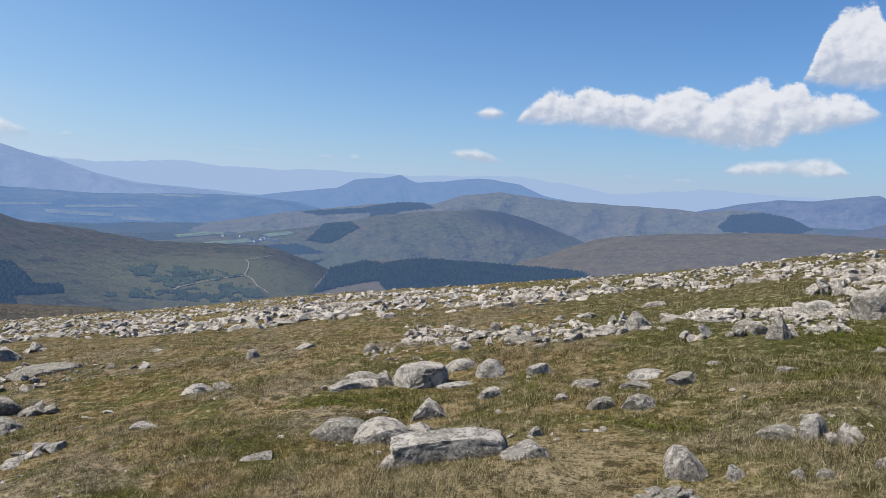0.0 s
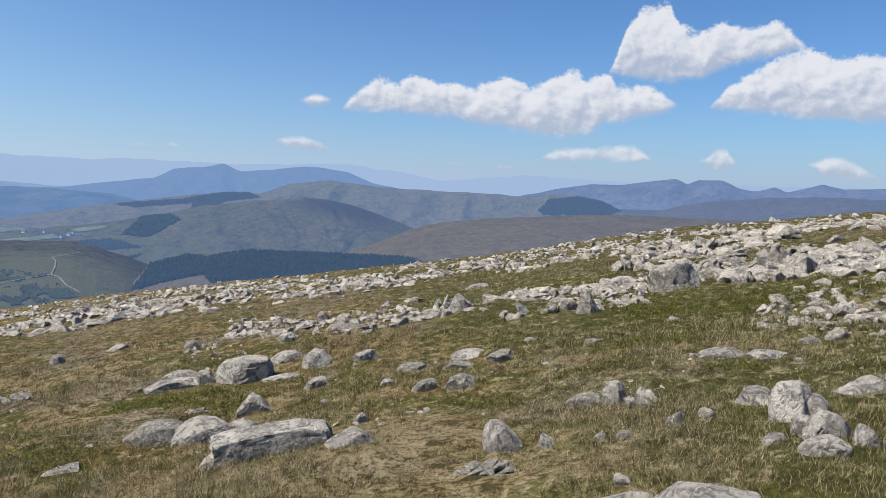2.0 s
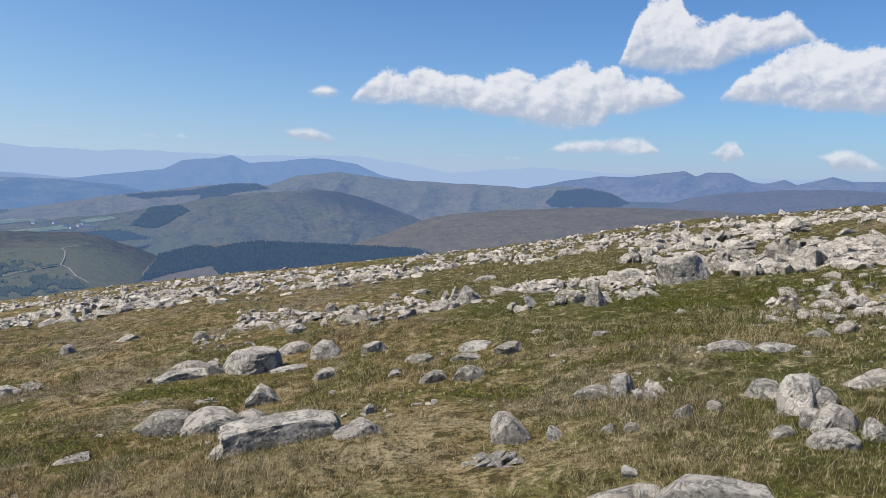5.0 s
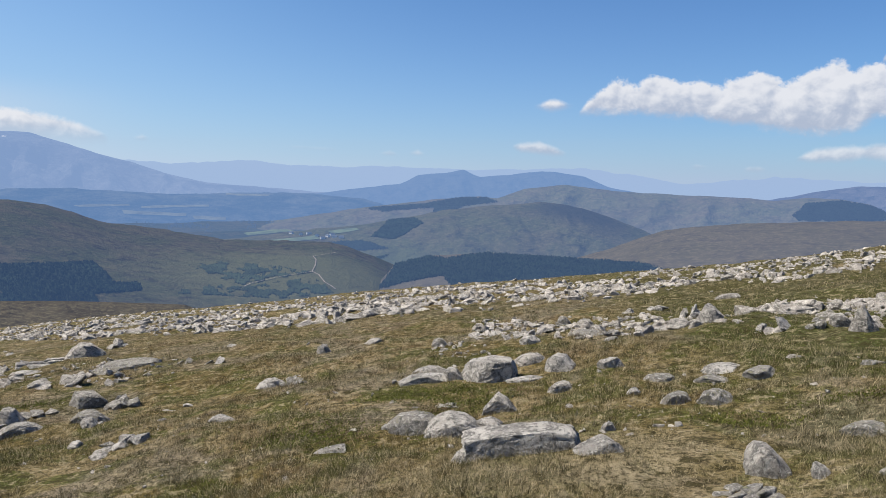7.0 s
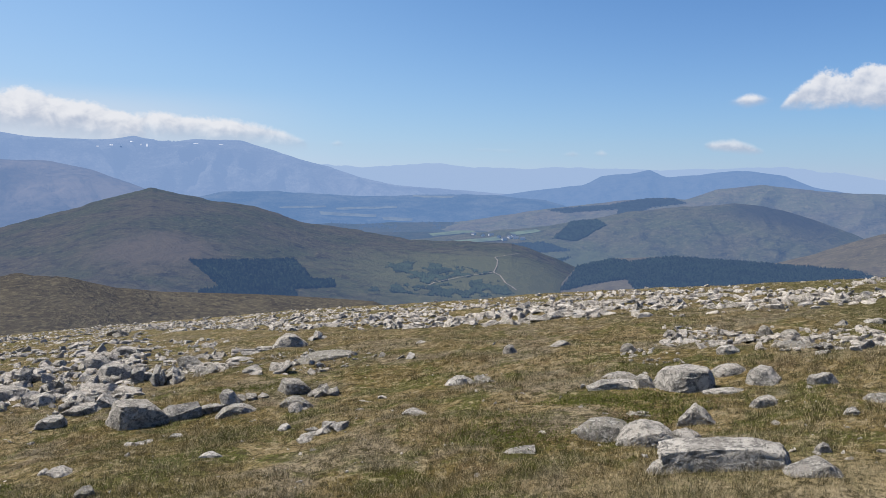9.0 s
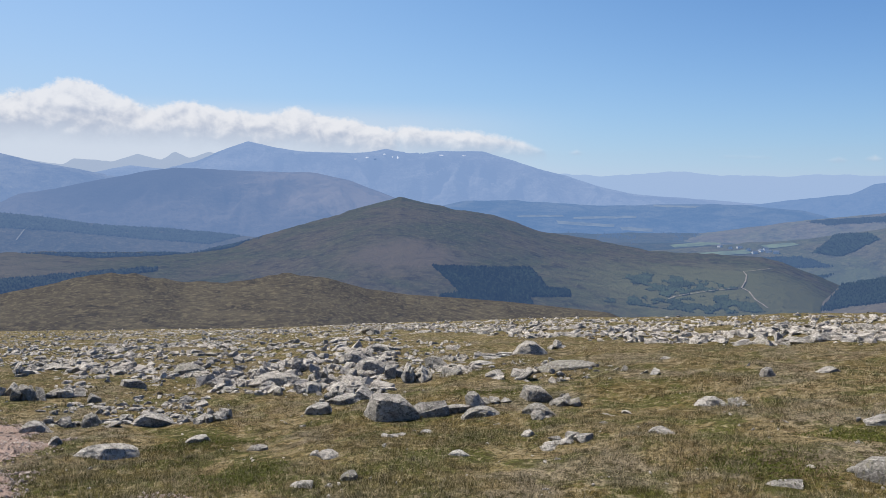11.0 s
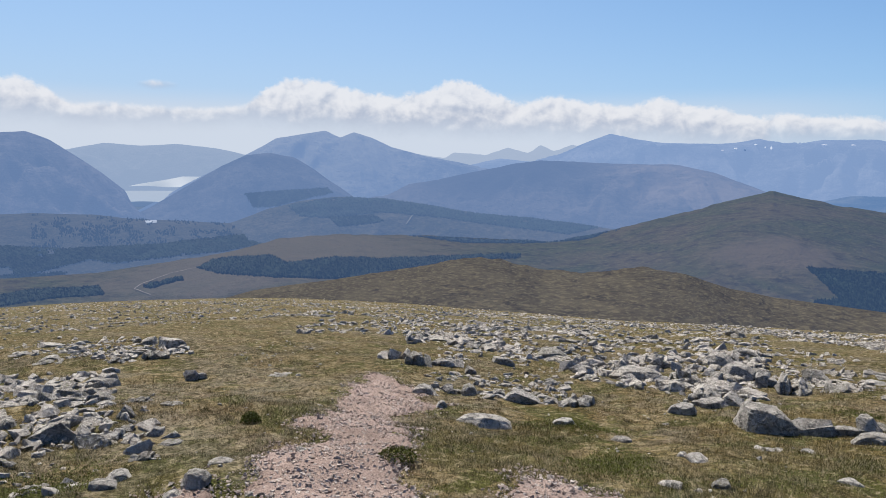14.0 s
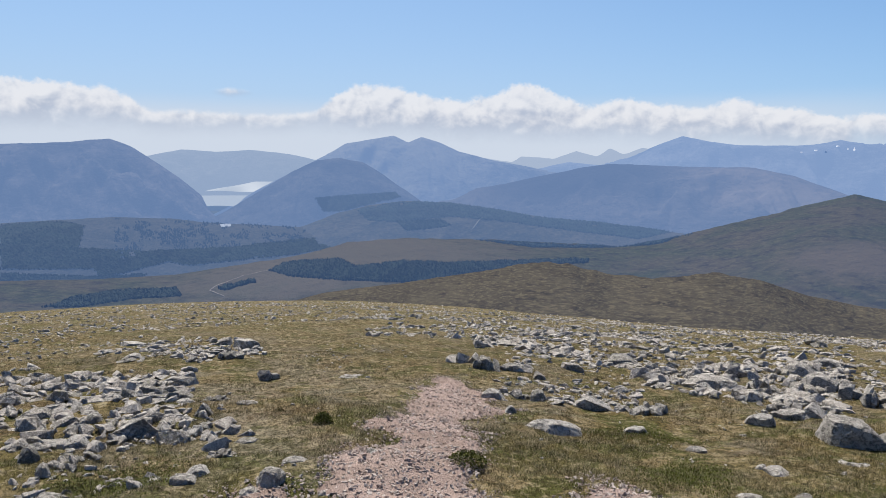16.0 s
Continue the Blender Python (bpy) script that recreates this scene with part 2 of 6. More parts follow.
def granite_material(name, tone, island=False):
    m, s = material(name)
    if island:
        where = place(s)
        each = s.put("ShaderNodeNewGeometry").outputs["Random Per Island"]
    else:
        where = place(s)
        each = s.put("ShaderNodeObjectInfo").outputs["Random"]
    blotch = s.noise(where, 3.1, 5.0, 0.62, 0.5)
    lichen = s.noise(where, 14.0, 7.0, 0.72, 0.9)
    speck = s.noise(where, 85.0, 4.0, 0.8)
    crust = s.noise(where, 31.0, 5.0, 0.65, 0.7)
    c = s.mix(s.smooth(blotch, 0.38, 0.62), [0.50 * v for v in tone], tone)
    c = s.mix(s.smooth(each, 0.0, 1.0, 0.0, 0.40), c, (0.259, 0.223, 0.187))
    c = s.mix(s.smooth(each, 0.62, 0.90, 0.0, 0.55), c, (0.144, 0.137, 0.128))
    c = s.mix(s.smooth(lichen, 0.51 if island else 0.47, 0.63 if island else 0.58, 0.0, 0.78), c, (0.097, 0.095, 0.090))
    c = s.mix(s.smooth(crust, 0.49 if island else 0.52, 0.62, 0.0, 0.80 if island else 0.66), c, (0.576, 0.540, 0.486) if island else (0.500, 0.478, 0.440))
    c = s.mix(s.math("MULTIPLY", s.smooth(crust, 0.46, 0.36), s.smooth(each, 0.62, 1.0, 0.0, 0.55)), c, (0.245, 0.238, 0.115))
    c = s.mix(s.smooth(speck, 0.52, 0.74, 0.0, 0.45), c, (0.115, 0.112, 0.104))
    bend = s.put("ShaderNodeVectorMath", {0: where, 1: s.put("ShaderNodeVectorMath", {0: s.put("ShaderNodeTexNoise", {"Vector": where, "Scale": 4.0, "Detail": 3.0}).outputs[1], "Scale": 0.35}, operation="SCALE").outputs[0]}, operation="ADD").outputs[0]
    joint = s.put("ShaderNodeTexVoronoi", {"Vector": bend, "Scale": 2.3}, feature="DISTANCE_TO_EDGE").outputs["Distance"]
    open_joint = s.math("MULTIPLY", s.smooth(joint, 0.020, 0.0), s.smooth(blotch, 0.50, 0.60))
    c = s.mix(s.math("MULTIPLY", open_joint, 0.15), c, (0.043, 0.040, 0.036))
    relief = s.math("ADD", s.math("MULTIPLY", lichen, 1.5), s.math("ADD", s.math("MULTIPLY", speck, 0.35), s.math("SUBTRACT", s.math("MULTIPLY", crust, 0.6), s.math("MULTIPLY", open_joint, 0.3))))
    finish(s, c, 0.9, relief, 1.0, 0.035, specular=0.15)
    return m


def gravel_material(name, island=False):
    m, s = material(name)
    where = place(s)
    patch = s.noise(where, 2.2, 4.0, 0.6)
    grain = s.noise(where, 45.0, 4.0, 0.75)
    c = s.mix(s.smooth(patch, 0.35, 0.65), (0.222, 0.161, 0.136), (0.312, 0.235, 0.205))
    if island:
        each = s.put("ShaderNodeNewGeometry").outputs["Random Per Island"]
        c = s.mix(s.smooth(each, 0.0, 0.8, 0.0, 0.9), c, (0.490, 0.428, 0.388))
        c = s.mix(s.smooth(each, 0.84, 0.97, 0.0, 0.45), c, (0.176, 0.140, 0.122))
    c = s.mix(s.smooth(grain, 0.45, 0.75, 0.0, 0.2 if island else 0.75), c, (0.125, 0.094, 0.072))
    finish(s, c, 0.92, grain, 0.9, 0.03, specular=0.15)
    return m


def moor_material(name, colors, haze, size=1.0, rough_ground=0.5, air=None, streak=2.2, cover_and_shade=(), grass=0.35):
    """Distant moor: heather, grass and bog in patches; rows of (x, y, reach, colour) lay greener, pale and dark ground
    and painted cloud shade; haze is the share of air-coloured emission mixed in.
    """
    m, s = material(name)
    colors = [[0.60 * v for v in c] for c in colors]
    if haze > 0.5:          # grass lightened, heather darkened to paint lit and shaded relief through the haze
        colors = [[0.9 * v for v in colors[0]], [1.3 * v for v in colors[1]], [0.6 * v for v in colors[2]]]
    where = place(s)
    flat = s.put("ShaderNodeVectorMath", {0: where, 1: (1.0, 1.0, streak)}, operation="MULTIPLY").outputs[0]
    wide = s.noise(flat, 0.0045 / size, 5.0, 0.6, 0.4)
    mid = s.noise(flat, 0.021 / size, 6.0, 0.66, 0.3)
    fine = s.noise(flat, 0.11 / size, 5.0, 0.7)
    speck = s.noise(flat, 0.42 / size, 4.0, 0.7)
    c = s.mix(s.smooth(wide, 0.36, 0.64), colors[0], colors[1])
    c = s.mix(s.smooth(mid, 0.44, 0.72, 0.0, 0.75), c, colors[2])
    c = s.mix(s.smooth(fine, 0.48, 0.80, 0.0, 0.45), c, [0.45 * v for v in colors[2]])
    c = s.mix(s.smooth(speck, 0.50, 0.70, 0.0, 0.30), c, [0.35 * v for v in colors[2]])
    pale = s.noise(s.put("ShaderNodeVectorMath", {0: flat, 1: (31.0, 7.0, 3.0)}, operation="ADD").outputs[0], 0.055 / size, 5.0, 0.7, 0.5)
    c = s.mix(s.smooth(pale, 0.48, 0.62, 0.0, 0.20 if haze > 0.5 else grass), c, [1.8 * v for v in colors[1]])
    for x, y, reach, tone in cover_and_shade:
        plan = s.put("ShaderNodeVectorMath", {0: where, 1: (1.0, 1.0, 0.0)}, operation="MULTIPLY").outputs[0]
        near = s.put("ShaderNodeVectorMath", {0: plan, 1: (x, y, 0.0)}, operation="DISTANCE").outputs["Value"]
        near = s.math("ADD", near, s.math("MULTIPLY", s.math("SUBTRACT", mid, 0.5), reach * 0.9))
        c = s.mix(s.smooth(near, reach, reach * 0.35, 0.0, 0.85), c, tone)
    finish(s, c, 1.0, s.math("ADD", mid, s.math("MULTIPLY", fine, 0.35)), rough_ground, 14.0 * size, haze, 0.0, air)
    return m


# for far things, haze puts air-coloured emission into the surface itself
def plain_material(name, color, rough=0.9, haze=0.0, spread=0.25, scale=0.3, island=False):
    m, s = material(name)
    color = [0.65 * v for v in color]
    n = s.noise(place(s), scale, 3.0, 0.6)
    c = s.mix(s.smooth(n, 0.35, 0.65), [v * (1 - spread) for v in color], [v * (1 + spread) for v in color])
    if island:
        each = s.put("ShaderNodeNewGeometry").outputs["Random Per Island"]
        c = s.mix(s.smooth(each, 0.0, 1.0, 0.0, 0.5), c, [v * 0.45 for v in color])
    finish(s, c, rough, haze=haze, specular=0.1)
    return m


TURF, BLADES = turf_material(), blade_material()
GRANITE = granite_material("grey granite", (0.505, 0.475, 0.440))
SCREE = granite_material("granite scree", (0.505, 0.465, 0.425), island=True)
GRAVEL, PEBBLES = gravel_material("pink gravel"), gravel_material("pink pebbles", island=True)
HEATH = (0.075, 0.055, 0.045)

# ---------------------------------------------------------------- land forms
def lattice(ix, iy, seed):
    n = np.sin(ix * 127.1 + iy * 311.7 + seed * 74.7) * 43758.5453
    return n - np.floor(n)


def value_noise(x, y, seed=0):
    ix, iy = np.floor(x), np.floor(y)
    fx, fy = x - ix, y - iy
    fx, fy = fx * fx * (3 - 2 * fx), fy * fy * (3 - 2 * fy)
    a = lattice(ix, iy, seed) * (1 - fx) + lattice(ix + 1, iy, seed) * fx
    b = lattice(ix, iy + 1, seed) * (1 - fx) + lattice(ix + 1, iy + 1, seed) * fx
    return a * (1 - fy) + b * fy - 0.5


def fractal(x, y, octaves=4, seed=0, gain=0.5):
    total, size, reach = 0.0, 1.0, 1.0
    for k in range(octaves):
        total = total + value_noise(x * reach + 17.3 * k, y * reach - 9.1 * k, seed + k) * size
        size, reach = size * gain, reach * 2.03
    return total


def curve(points, az, soft=0.5):
    """A smooth line through (azimuth, value) points, at the azimuths az."""
    p = np.array(sorted(points), float)
    out = np.zeros_like(np.asarray(az, float))
    for k, w in ((-1.0, 1), (-0.5, 2), (0.0, 2), (0.5, 2), (1.0, 1)):
        out = out + w / 8 * np.interp(az + k * soft, p[:, 0], p[:, 1])
    return out


# the brow of the hill top: how high it stands, and how far off, by azimuth (degrees to the left of +y)
BROW = [(-180, -3.0), (-120, -1.0), (-80, 0.2), (-50, -1.3), (-44, -1.85), (-36, -2.75), (-28, -3.75), (-20, -5.2), (-12, -6.4), (-4, -7.25),
        (5, -8.0), (12, -8.5), (20, -9.15), (29, -9.4), (37, -9.73), (50, -9.87), (60, -9.35), (67, -8.8), (76, -8.25), (88, -8.0), (99, -8.0), (130, -7.0), (180, -3.0)]
BROW_FAR = [(-180, 30), (-50, 22), (-25, 27), (0, 31), (30, 45), (60, 64), (90, 70), (130, 60), (180, 30)]
VALLEY = [(0, -40), (100, -50), (400, -105), (1000, -180), (1500, -218), (1800, -228), (2100, -222), (2500, -190), (2900, -155), (3300, -130), (3800, -112), (4980, -85)]


def ground_z(x, y, rough=True):
    """The height of the ground, for arrays of x and y."""
    x, y = np.asarray(x, float), np.asarray(y, float)
    r = np.hypot(x, y)
    az = np.degrees(np.arctan2(-x, y))
    far = curve(BROW_FAR, az, 8.0)
    slope = np.tan(np.radians(curve(BROW, az, 3.0))) + 2 * EYE / far
    hill = slope * r - EYE / far**2 * r * r
    if rough:
        fade = np.clip(1.2 - r / 90, 0, 1)
        hill = hill + fade * (0.16 * fractal(x * 0.45, y * 0.45, 3, 5) + 0.07 * fractal(x * 2.1, y * 2.1, 3, 9)) * np.clip(r / 2, 0, 1)
    knots = np.array(VALLEY, float)
    low = np.interp(r, knots[:, 0], knots[:, 1])
    low = low + np.clip((r - 150) / 500, 0, 1) * 14 * fractal(x * 0.003, y * 0.003, 4, 3)
    return np.maximum(hill, low)


def sheet(name, xs, ys, zs, mat, smooth=True):
    """A grid mesh from 2D arrays."""
    rows, cols = xs.shape
    verts = np.stack([xs, ys, zs], -1).reshape(-1, 3)
    i = np.arange(rows * cols).reshape(rows, cols)
    quads = np.stack([i[:-1, :-1], i[1:, :-1], i[1:, 1:], i[:-1, 1:]], -1).reshape(-1, 4)
    me = bpy.data.meshes.new(name)
    me.from_pydata(verts.tolist(), [], quads.tolist())
    me.polygons.foreach_set("use_smooth", np.full(len(me.polygons), smooth))
    me.materials.append(mat)
    me.update()
    return new(name, me)


def build_ground():
    az = np.radians(np.concatenate([np.arange(-180, -60, 3.0), np.arange(-60, 110, 0.4), np.arange(110, 179, 3.0), [180.0]]))
    r = np.concatenate([[0.01, 0.5, 1, 1.5], np.geomspace(2, 120, 190), np.geomspace(126, 4980, 130)])
    a, q = np.meshgrid(az, r)
    x, y = -np.sin(a) * q, np.cos(a) * q
    ob = sheet("ground", x, y, ground_z(x, y), TURF)
    # the moor and the valley floor beyond the brow, each farther belt with more haze emission painted in
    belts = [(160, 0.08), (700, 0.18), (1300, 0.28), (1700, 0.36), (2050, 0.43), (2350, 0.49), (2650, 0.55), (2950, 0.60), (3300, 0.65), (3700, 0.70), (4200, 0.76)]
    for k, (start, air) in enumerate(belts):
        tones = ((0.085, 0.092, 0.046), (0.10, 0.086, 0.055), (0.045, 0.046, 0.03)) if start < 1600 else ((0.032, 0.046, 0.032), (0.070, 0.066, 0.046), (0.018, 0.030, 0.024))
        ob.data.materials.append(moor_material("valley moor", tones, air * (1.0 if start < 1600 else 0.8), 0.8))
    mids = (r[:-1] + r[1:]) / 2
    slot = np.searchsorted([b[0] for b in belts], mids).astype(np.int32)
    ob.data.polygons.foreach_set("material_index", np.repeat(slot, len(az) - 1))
    ob.data.update()
    return tagged(ob, "straw and olive hill grass over a stony summit, falling to moorland valley", "ground", kind="structure")


ground = build_ground()

LAND = {}
WEST_AIR = (0.212, 0.340, 0.620)      # brighter haze emission for hills below the sun


def ridge(name, label, crest, far, foot, mat, rough=0.05, gully=0.10, back=0.25, lift=1.0, seed=0, category="hill", step=0.12, dip=30.0):
    """A hill or range: crest is (azimuth, height) in degrees seen from the eye, far and foot the metres to crest and foot."""
    lo, hi = min(p[0] for p in crest), max(p[0] for p in crest)
    az = np.arange(lo, hi + step, step)
    el = curve(crest, az, 0.12)
    ragged = rough * 1.6 * fractal(az * 0.9, az * 0 + seed, 5, seed, 0.55)
    far = curve(far, az, 3.0) if isinstance(far, list) else np.full_like(az, far)
    foot = curve(foot, az, 3.0) if isinstance(foot, list) else np.full_like(az, foot)
    top = EYE + far * np.tan(np.radians(el))
    knots = np.array(VALLEY, float)
    low = np.minimum(np.interp(foot, knots[:, 0], knots[:, 1]) - dip, top - 12)
    front = np.linspace(0, 1, 46)[:, None]
    behind = np.linspace(0, 1, 8)[1:, None]
    r = np.concatenate([foot + (far - foot) * front, far * (1 + back * behind)])
    slope_top = EYE + far * np.tan(np.radians(curve(crest, az, 3.5)))
    rise = front ** lift * (1 - 0.25 * front * front) / 0.75
    z = np.concatenate([low + (slope_top - low) * rise + (top - slope_top) * front ** 4, top + (low - dip - top) * behind ** 1.4])
    a = np.radians(np.broadcast_to(az, r.shape))
    x, y = -np.sin(a) * r, np.cos(a) * r
    v = np.concatenate([front, 1 - behind]) * np.ones_like(r)
    span = (far - foot)
    across = a * far / (span * 0.30)
    warp = 0.8 * fractal(across * 0.5 + v, v * 1.1 - across * 0.3, 3, seed + 40)
    folds = 0.30 - 1.6 * np.abs(fractal(across * 0.8 + v * 1.1 + warp, v * 2.0 - across * 0.42 + warp, 5, seed + 20, 0.5))
    env = np.concatenate([np.sin(front ** 0.8 * math.pi) ** 0.7 * (1 - front ** 5), 0 * behind])
    z = z + far * np.radians(ragged) * np.clip(v, 0, 1) ** 9
    z = z + gully * (top - low) * folds * env
    ob = sheet(name, x, y, z, mat)
    LAND[name] = ob
    return tagged(ob, label, category, kind="structure")


def moor(name, colors, haze, size=1.0, rough=0.5, air=None, streak=2.2, cover_and_shade=(), grass=0.35):
    return moor_material(name, colors, haze, size, rough, air, streak, cover_and_shade, grass)


ridge("moor_spur", "brown heather and grass spur below the summit", [
    (84, -9.6), (77.5, -7.87), (71.5, -7.1), (65, -6.05), (62.1, -5.5), (60.4, -5.3), (58.5, -5.6), (56, -6.2), (52.7, -6.5), (50.5, -6.2),
    (48.5, -5.9), (45.3, -6.35), (42.4, -7.3), (39.3, -7.86), (31.6, -8.5), (24, -9.3), (18, -12)],
    430, 150, moor("brown moor", ((0.090, 0.074, 0.044), (0.124, 0.104, 0.064), (0.032, 0.026, 0.018)), 0.085, 0.2, 1.0, None, 7.0, (), 0.55), 0.10, 0.05, 0.3, 0.85, 1, dip=8)
ridge("moor_hill", "olive and brown moorland hill with a rocky rounded top", [
    (104, -6.0), (98.5, -6.0), (93.5, -6.2), (88, -6.1), (84, -5.5), (80, -5.0), (75.8, -3.95), (71.5, -3.6), (65, -3.7), (58.7, -4.0), (54.5, -4.15),
    (50.6, -3.2), (46.5, -2.07), (44.9, -1.7), (42.2, -0.85), (39.8, -0.22), (38, -0.63), (35.8, -1.2), (32.8, -1.65), (29, -2.95), (25.1, -3.55),
    (21, -4.4), (17, -4.5), (13.5, -4.65), (12, -5.1), (10, -6.0), (7.5, -7.2), (3, -9.0)],
    [(104, 1500), (75, 1500), (50, 1700), (40, 1900), (25, 1900), (10, 1700)], 820,
    moor("olive moor", ((0.063, 0.068, 0.030), (0.097, 0.080, 0.048), (0.024, 0.020, 0.015)), 0.222, 0.7, 0.9, None, 2.2, ((-330, 1250, 380, (0.074, 0.076, 0.040)), (-1300, 330, 420, (0.078, 0.066, 0.047)), (-760, 930, 130, (0.080, 0.064, 0.047)))), 0.06, 0.07, 0.25, 0.8, 2)
ridge("forest_slope", "pale felled slope below a spruce plantation", [
    (14, -9.5), (10, -8.0), (8.5, -6.35), (6, -5.75), (1.6, -5.5), (-4.4, -5.75), (-8.5, -5.95), (-13.8, -6.3), (-18, -7.2), (-24, -8.5)],
    1400, 800, moor("felled slope", ((0.13, 0.11, 0.08), (0.11, 0.095, 0.065), (0.07, 0.055, 0.045)), 0.26, 0.5), 0.03, 0.05, 0.12, 0.8, 3)
ridge("brown_moor", "broad brown grass moor", [
    (0, -7.5), (-4.4, -6.0), (-7.7, -5.05), (-9.3, -4.4), (-11.7, -3.57), (-14, -3.25), (-18, -2.95), (-24, -2.64), (-28, -2.67), (-32, -2.72), (-36.2, -2.85), (-46, -3.4)],
    1750, 1000, moor("brown grass moor", ((0.112, 0.095, 0.056), (0.132, 0.110, 0.070), (0.066, 0.051, 0.038)), 0.25, 0.7), 0.04, 0.05, 0.12, 0.8, 4)
ridge("middle_hill", "rounded hill of grass and dark heather with bare crags", [
    (26, -5.0), (19.8, -4.2), (14.4, -3.64), (11, -3.4), (7.6, -2.8), (4.9, -2.3), (1.2, -1.86), (-0.8, -1.8), (-2.5, -1.64), (-4.3, -1.78), (-6.4, -2.32), (-9.3, -3.35), (-11, -4.1), (-14, -5.4)],
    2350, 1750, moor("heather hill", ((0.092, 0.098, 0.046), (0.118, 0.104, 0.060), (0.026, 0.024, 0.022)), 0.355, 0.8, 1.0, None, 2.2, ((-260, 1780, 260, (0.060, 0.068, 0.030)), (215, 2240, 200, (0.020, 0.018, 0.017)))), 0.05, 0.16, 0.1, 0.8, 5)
ridge("north_hill", "long rounded grass and heather hills", [
    (22, -3.6), (14.4, -2.58), (11, -2.05), (5.1, -1.42), (2.1, -1.2), (0.8, -1.39), (-1.3, -0.65), (-4.3, -0.31), (-6.8, -0.63), (-8.4, -0.84), (-14.5, -1.1),
    (-17, -1.2), (-18.7, -1.4), (-20.8, -1.18), (-22.7, -1.2), (-24.6, -1.55), (-26.8, -2.65), (-29, -3.4)],
    2950, 2450, moor("grass hill", ((0.135, 0.135, 0.072), (0.155, 0.128, 0.085), (0.055, 0.048, 0.04)), 0.45, 1.0, 1.0), 0.03, 0.18, 0.08, 0.8, 6)
ridge("dark_moor", "dark heather moor with pale screes", [
    (-24, -3.6), (-27.2, -2.86), (-30, -1.87), (-32.2, -1.5), (-36.2, -1.13), (-40, -1.02), (-43.6, -1.17), (-46, -1.5), (-54, -2.0)],
    2900, 2400, moor("dark heather", ((0.08, 0.063, 0.058), (0.10, 0.08, 0.07), (0.055, 0.045, 0.042)), 0.44, 1.0, 0.9), 0.03, 0.10, 0.08, 0.8, 7)
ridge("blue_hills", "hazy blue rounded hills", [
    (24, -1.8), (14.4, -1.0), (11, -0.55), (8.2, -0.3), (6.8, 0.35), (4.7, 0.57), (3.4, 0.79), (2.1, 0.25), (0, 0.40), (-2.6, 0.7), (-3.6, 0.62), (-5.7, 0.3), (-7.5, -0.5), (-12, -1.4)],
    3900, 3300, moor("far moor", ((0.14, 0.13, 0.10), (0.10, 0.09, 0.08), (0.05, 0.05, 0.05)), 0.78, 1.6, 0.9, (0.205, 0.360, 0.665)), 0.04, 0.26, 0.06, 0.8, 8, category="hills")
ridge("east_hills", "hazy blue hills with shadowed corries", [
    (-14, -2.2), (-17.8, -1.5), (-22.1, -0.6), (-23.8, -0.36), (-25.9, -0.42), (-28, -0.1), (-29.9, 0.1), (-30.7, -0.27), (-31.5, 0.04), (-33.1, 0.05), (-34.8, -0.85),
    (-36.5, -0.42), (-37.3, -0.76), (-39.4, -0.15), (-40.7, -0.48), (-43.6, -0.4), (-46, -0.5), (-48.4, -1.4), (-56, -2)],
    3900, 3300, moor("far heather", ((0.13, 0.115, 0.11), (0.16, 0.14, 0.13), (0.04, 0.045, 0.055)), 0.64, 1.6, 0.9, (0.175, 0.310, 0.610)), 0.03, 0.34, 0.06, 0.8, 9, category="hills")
# the near-black patch puts a cloud shadow into the shoulder's colour
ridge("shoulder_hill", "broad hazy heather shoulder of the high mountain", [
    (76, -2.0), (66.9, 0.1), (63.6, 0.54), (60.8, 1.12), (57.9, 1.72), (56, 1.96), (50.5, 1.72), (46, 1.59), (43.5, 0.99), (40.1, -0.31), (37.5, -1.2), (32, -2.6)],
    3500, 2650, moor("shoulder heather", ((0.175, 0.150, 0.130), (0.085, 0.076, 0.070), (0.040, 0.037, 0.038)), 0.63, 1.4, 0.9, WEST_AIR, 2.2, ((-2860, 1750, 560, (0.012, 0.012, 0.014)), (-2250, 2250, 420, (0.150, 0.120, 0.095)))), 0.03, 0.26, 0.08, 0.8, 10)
FOREST = ((0.062, 0.060, 0.043), (0.105, 0.092, 0.068), (0.026, 0.030, 0.024))
ridge("forest_hill", "low valley hill dark with spruce and pale clearings", [
    (82, -3.6), (78.5, -2.5), (76.2, -1.65), (74, -1.1), (71.5, -0.8), (67.9, -0.92), (65, -1.3), (60.9, -2.0), (56.7, -2.35), (52.5, -2.85), (50, -3.2), (45, -4.0)],
    2700, 2150, moor("valley spruce", FOREST, 0.43, 0.7, 0.9), 0.03, 0.10, 0.1, 0.8, 17)
ridge("west_woods", "wooded valley floor with birch and pale bog", [
    (108, -2.6), (100.3, -2.2), (96, -2.0), (92, -1.85), (88, -2.0), (86, -2.3), (82, -2.55), (78, -2.8), (75, -3.3), (71, -4.2)],
    2650, 2000, moor("valley birch", ((0.058, 0.055, 0.041), (0.086, 0.078, 0.060), (0.025, 0.029, 0.026)), 0.40, 0.6, 0.9), 0.03, 0.08, 0.1, 0.8, 18)
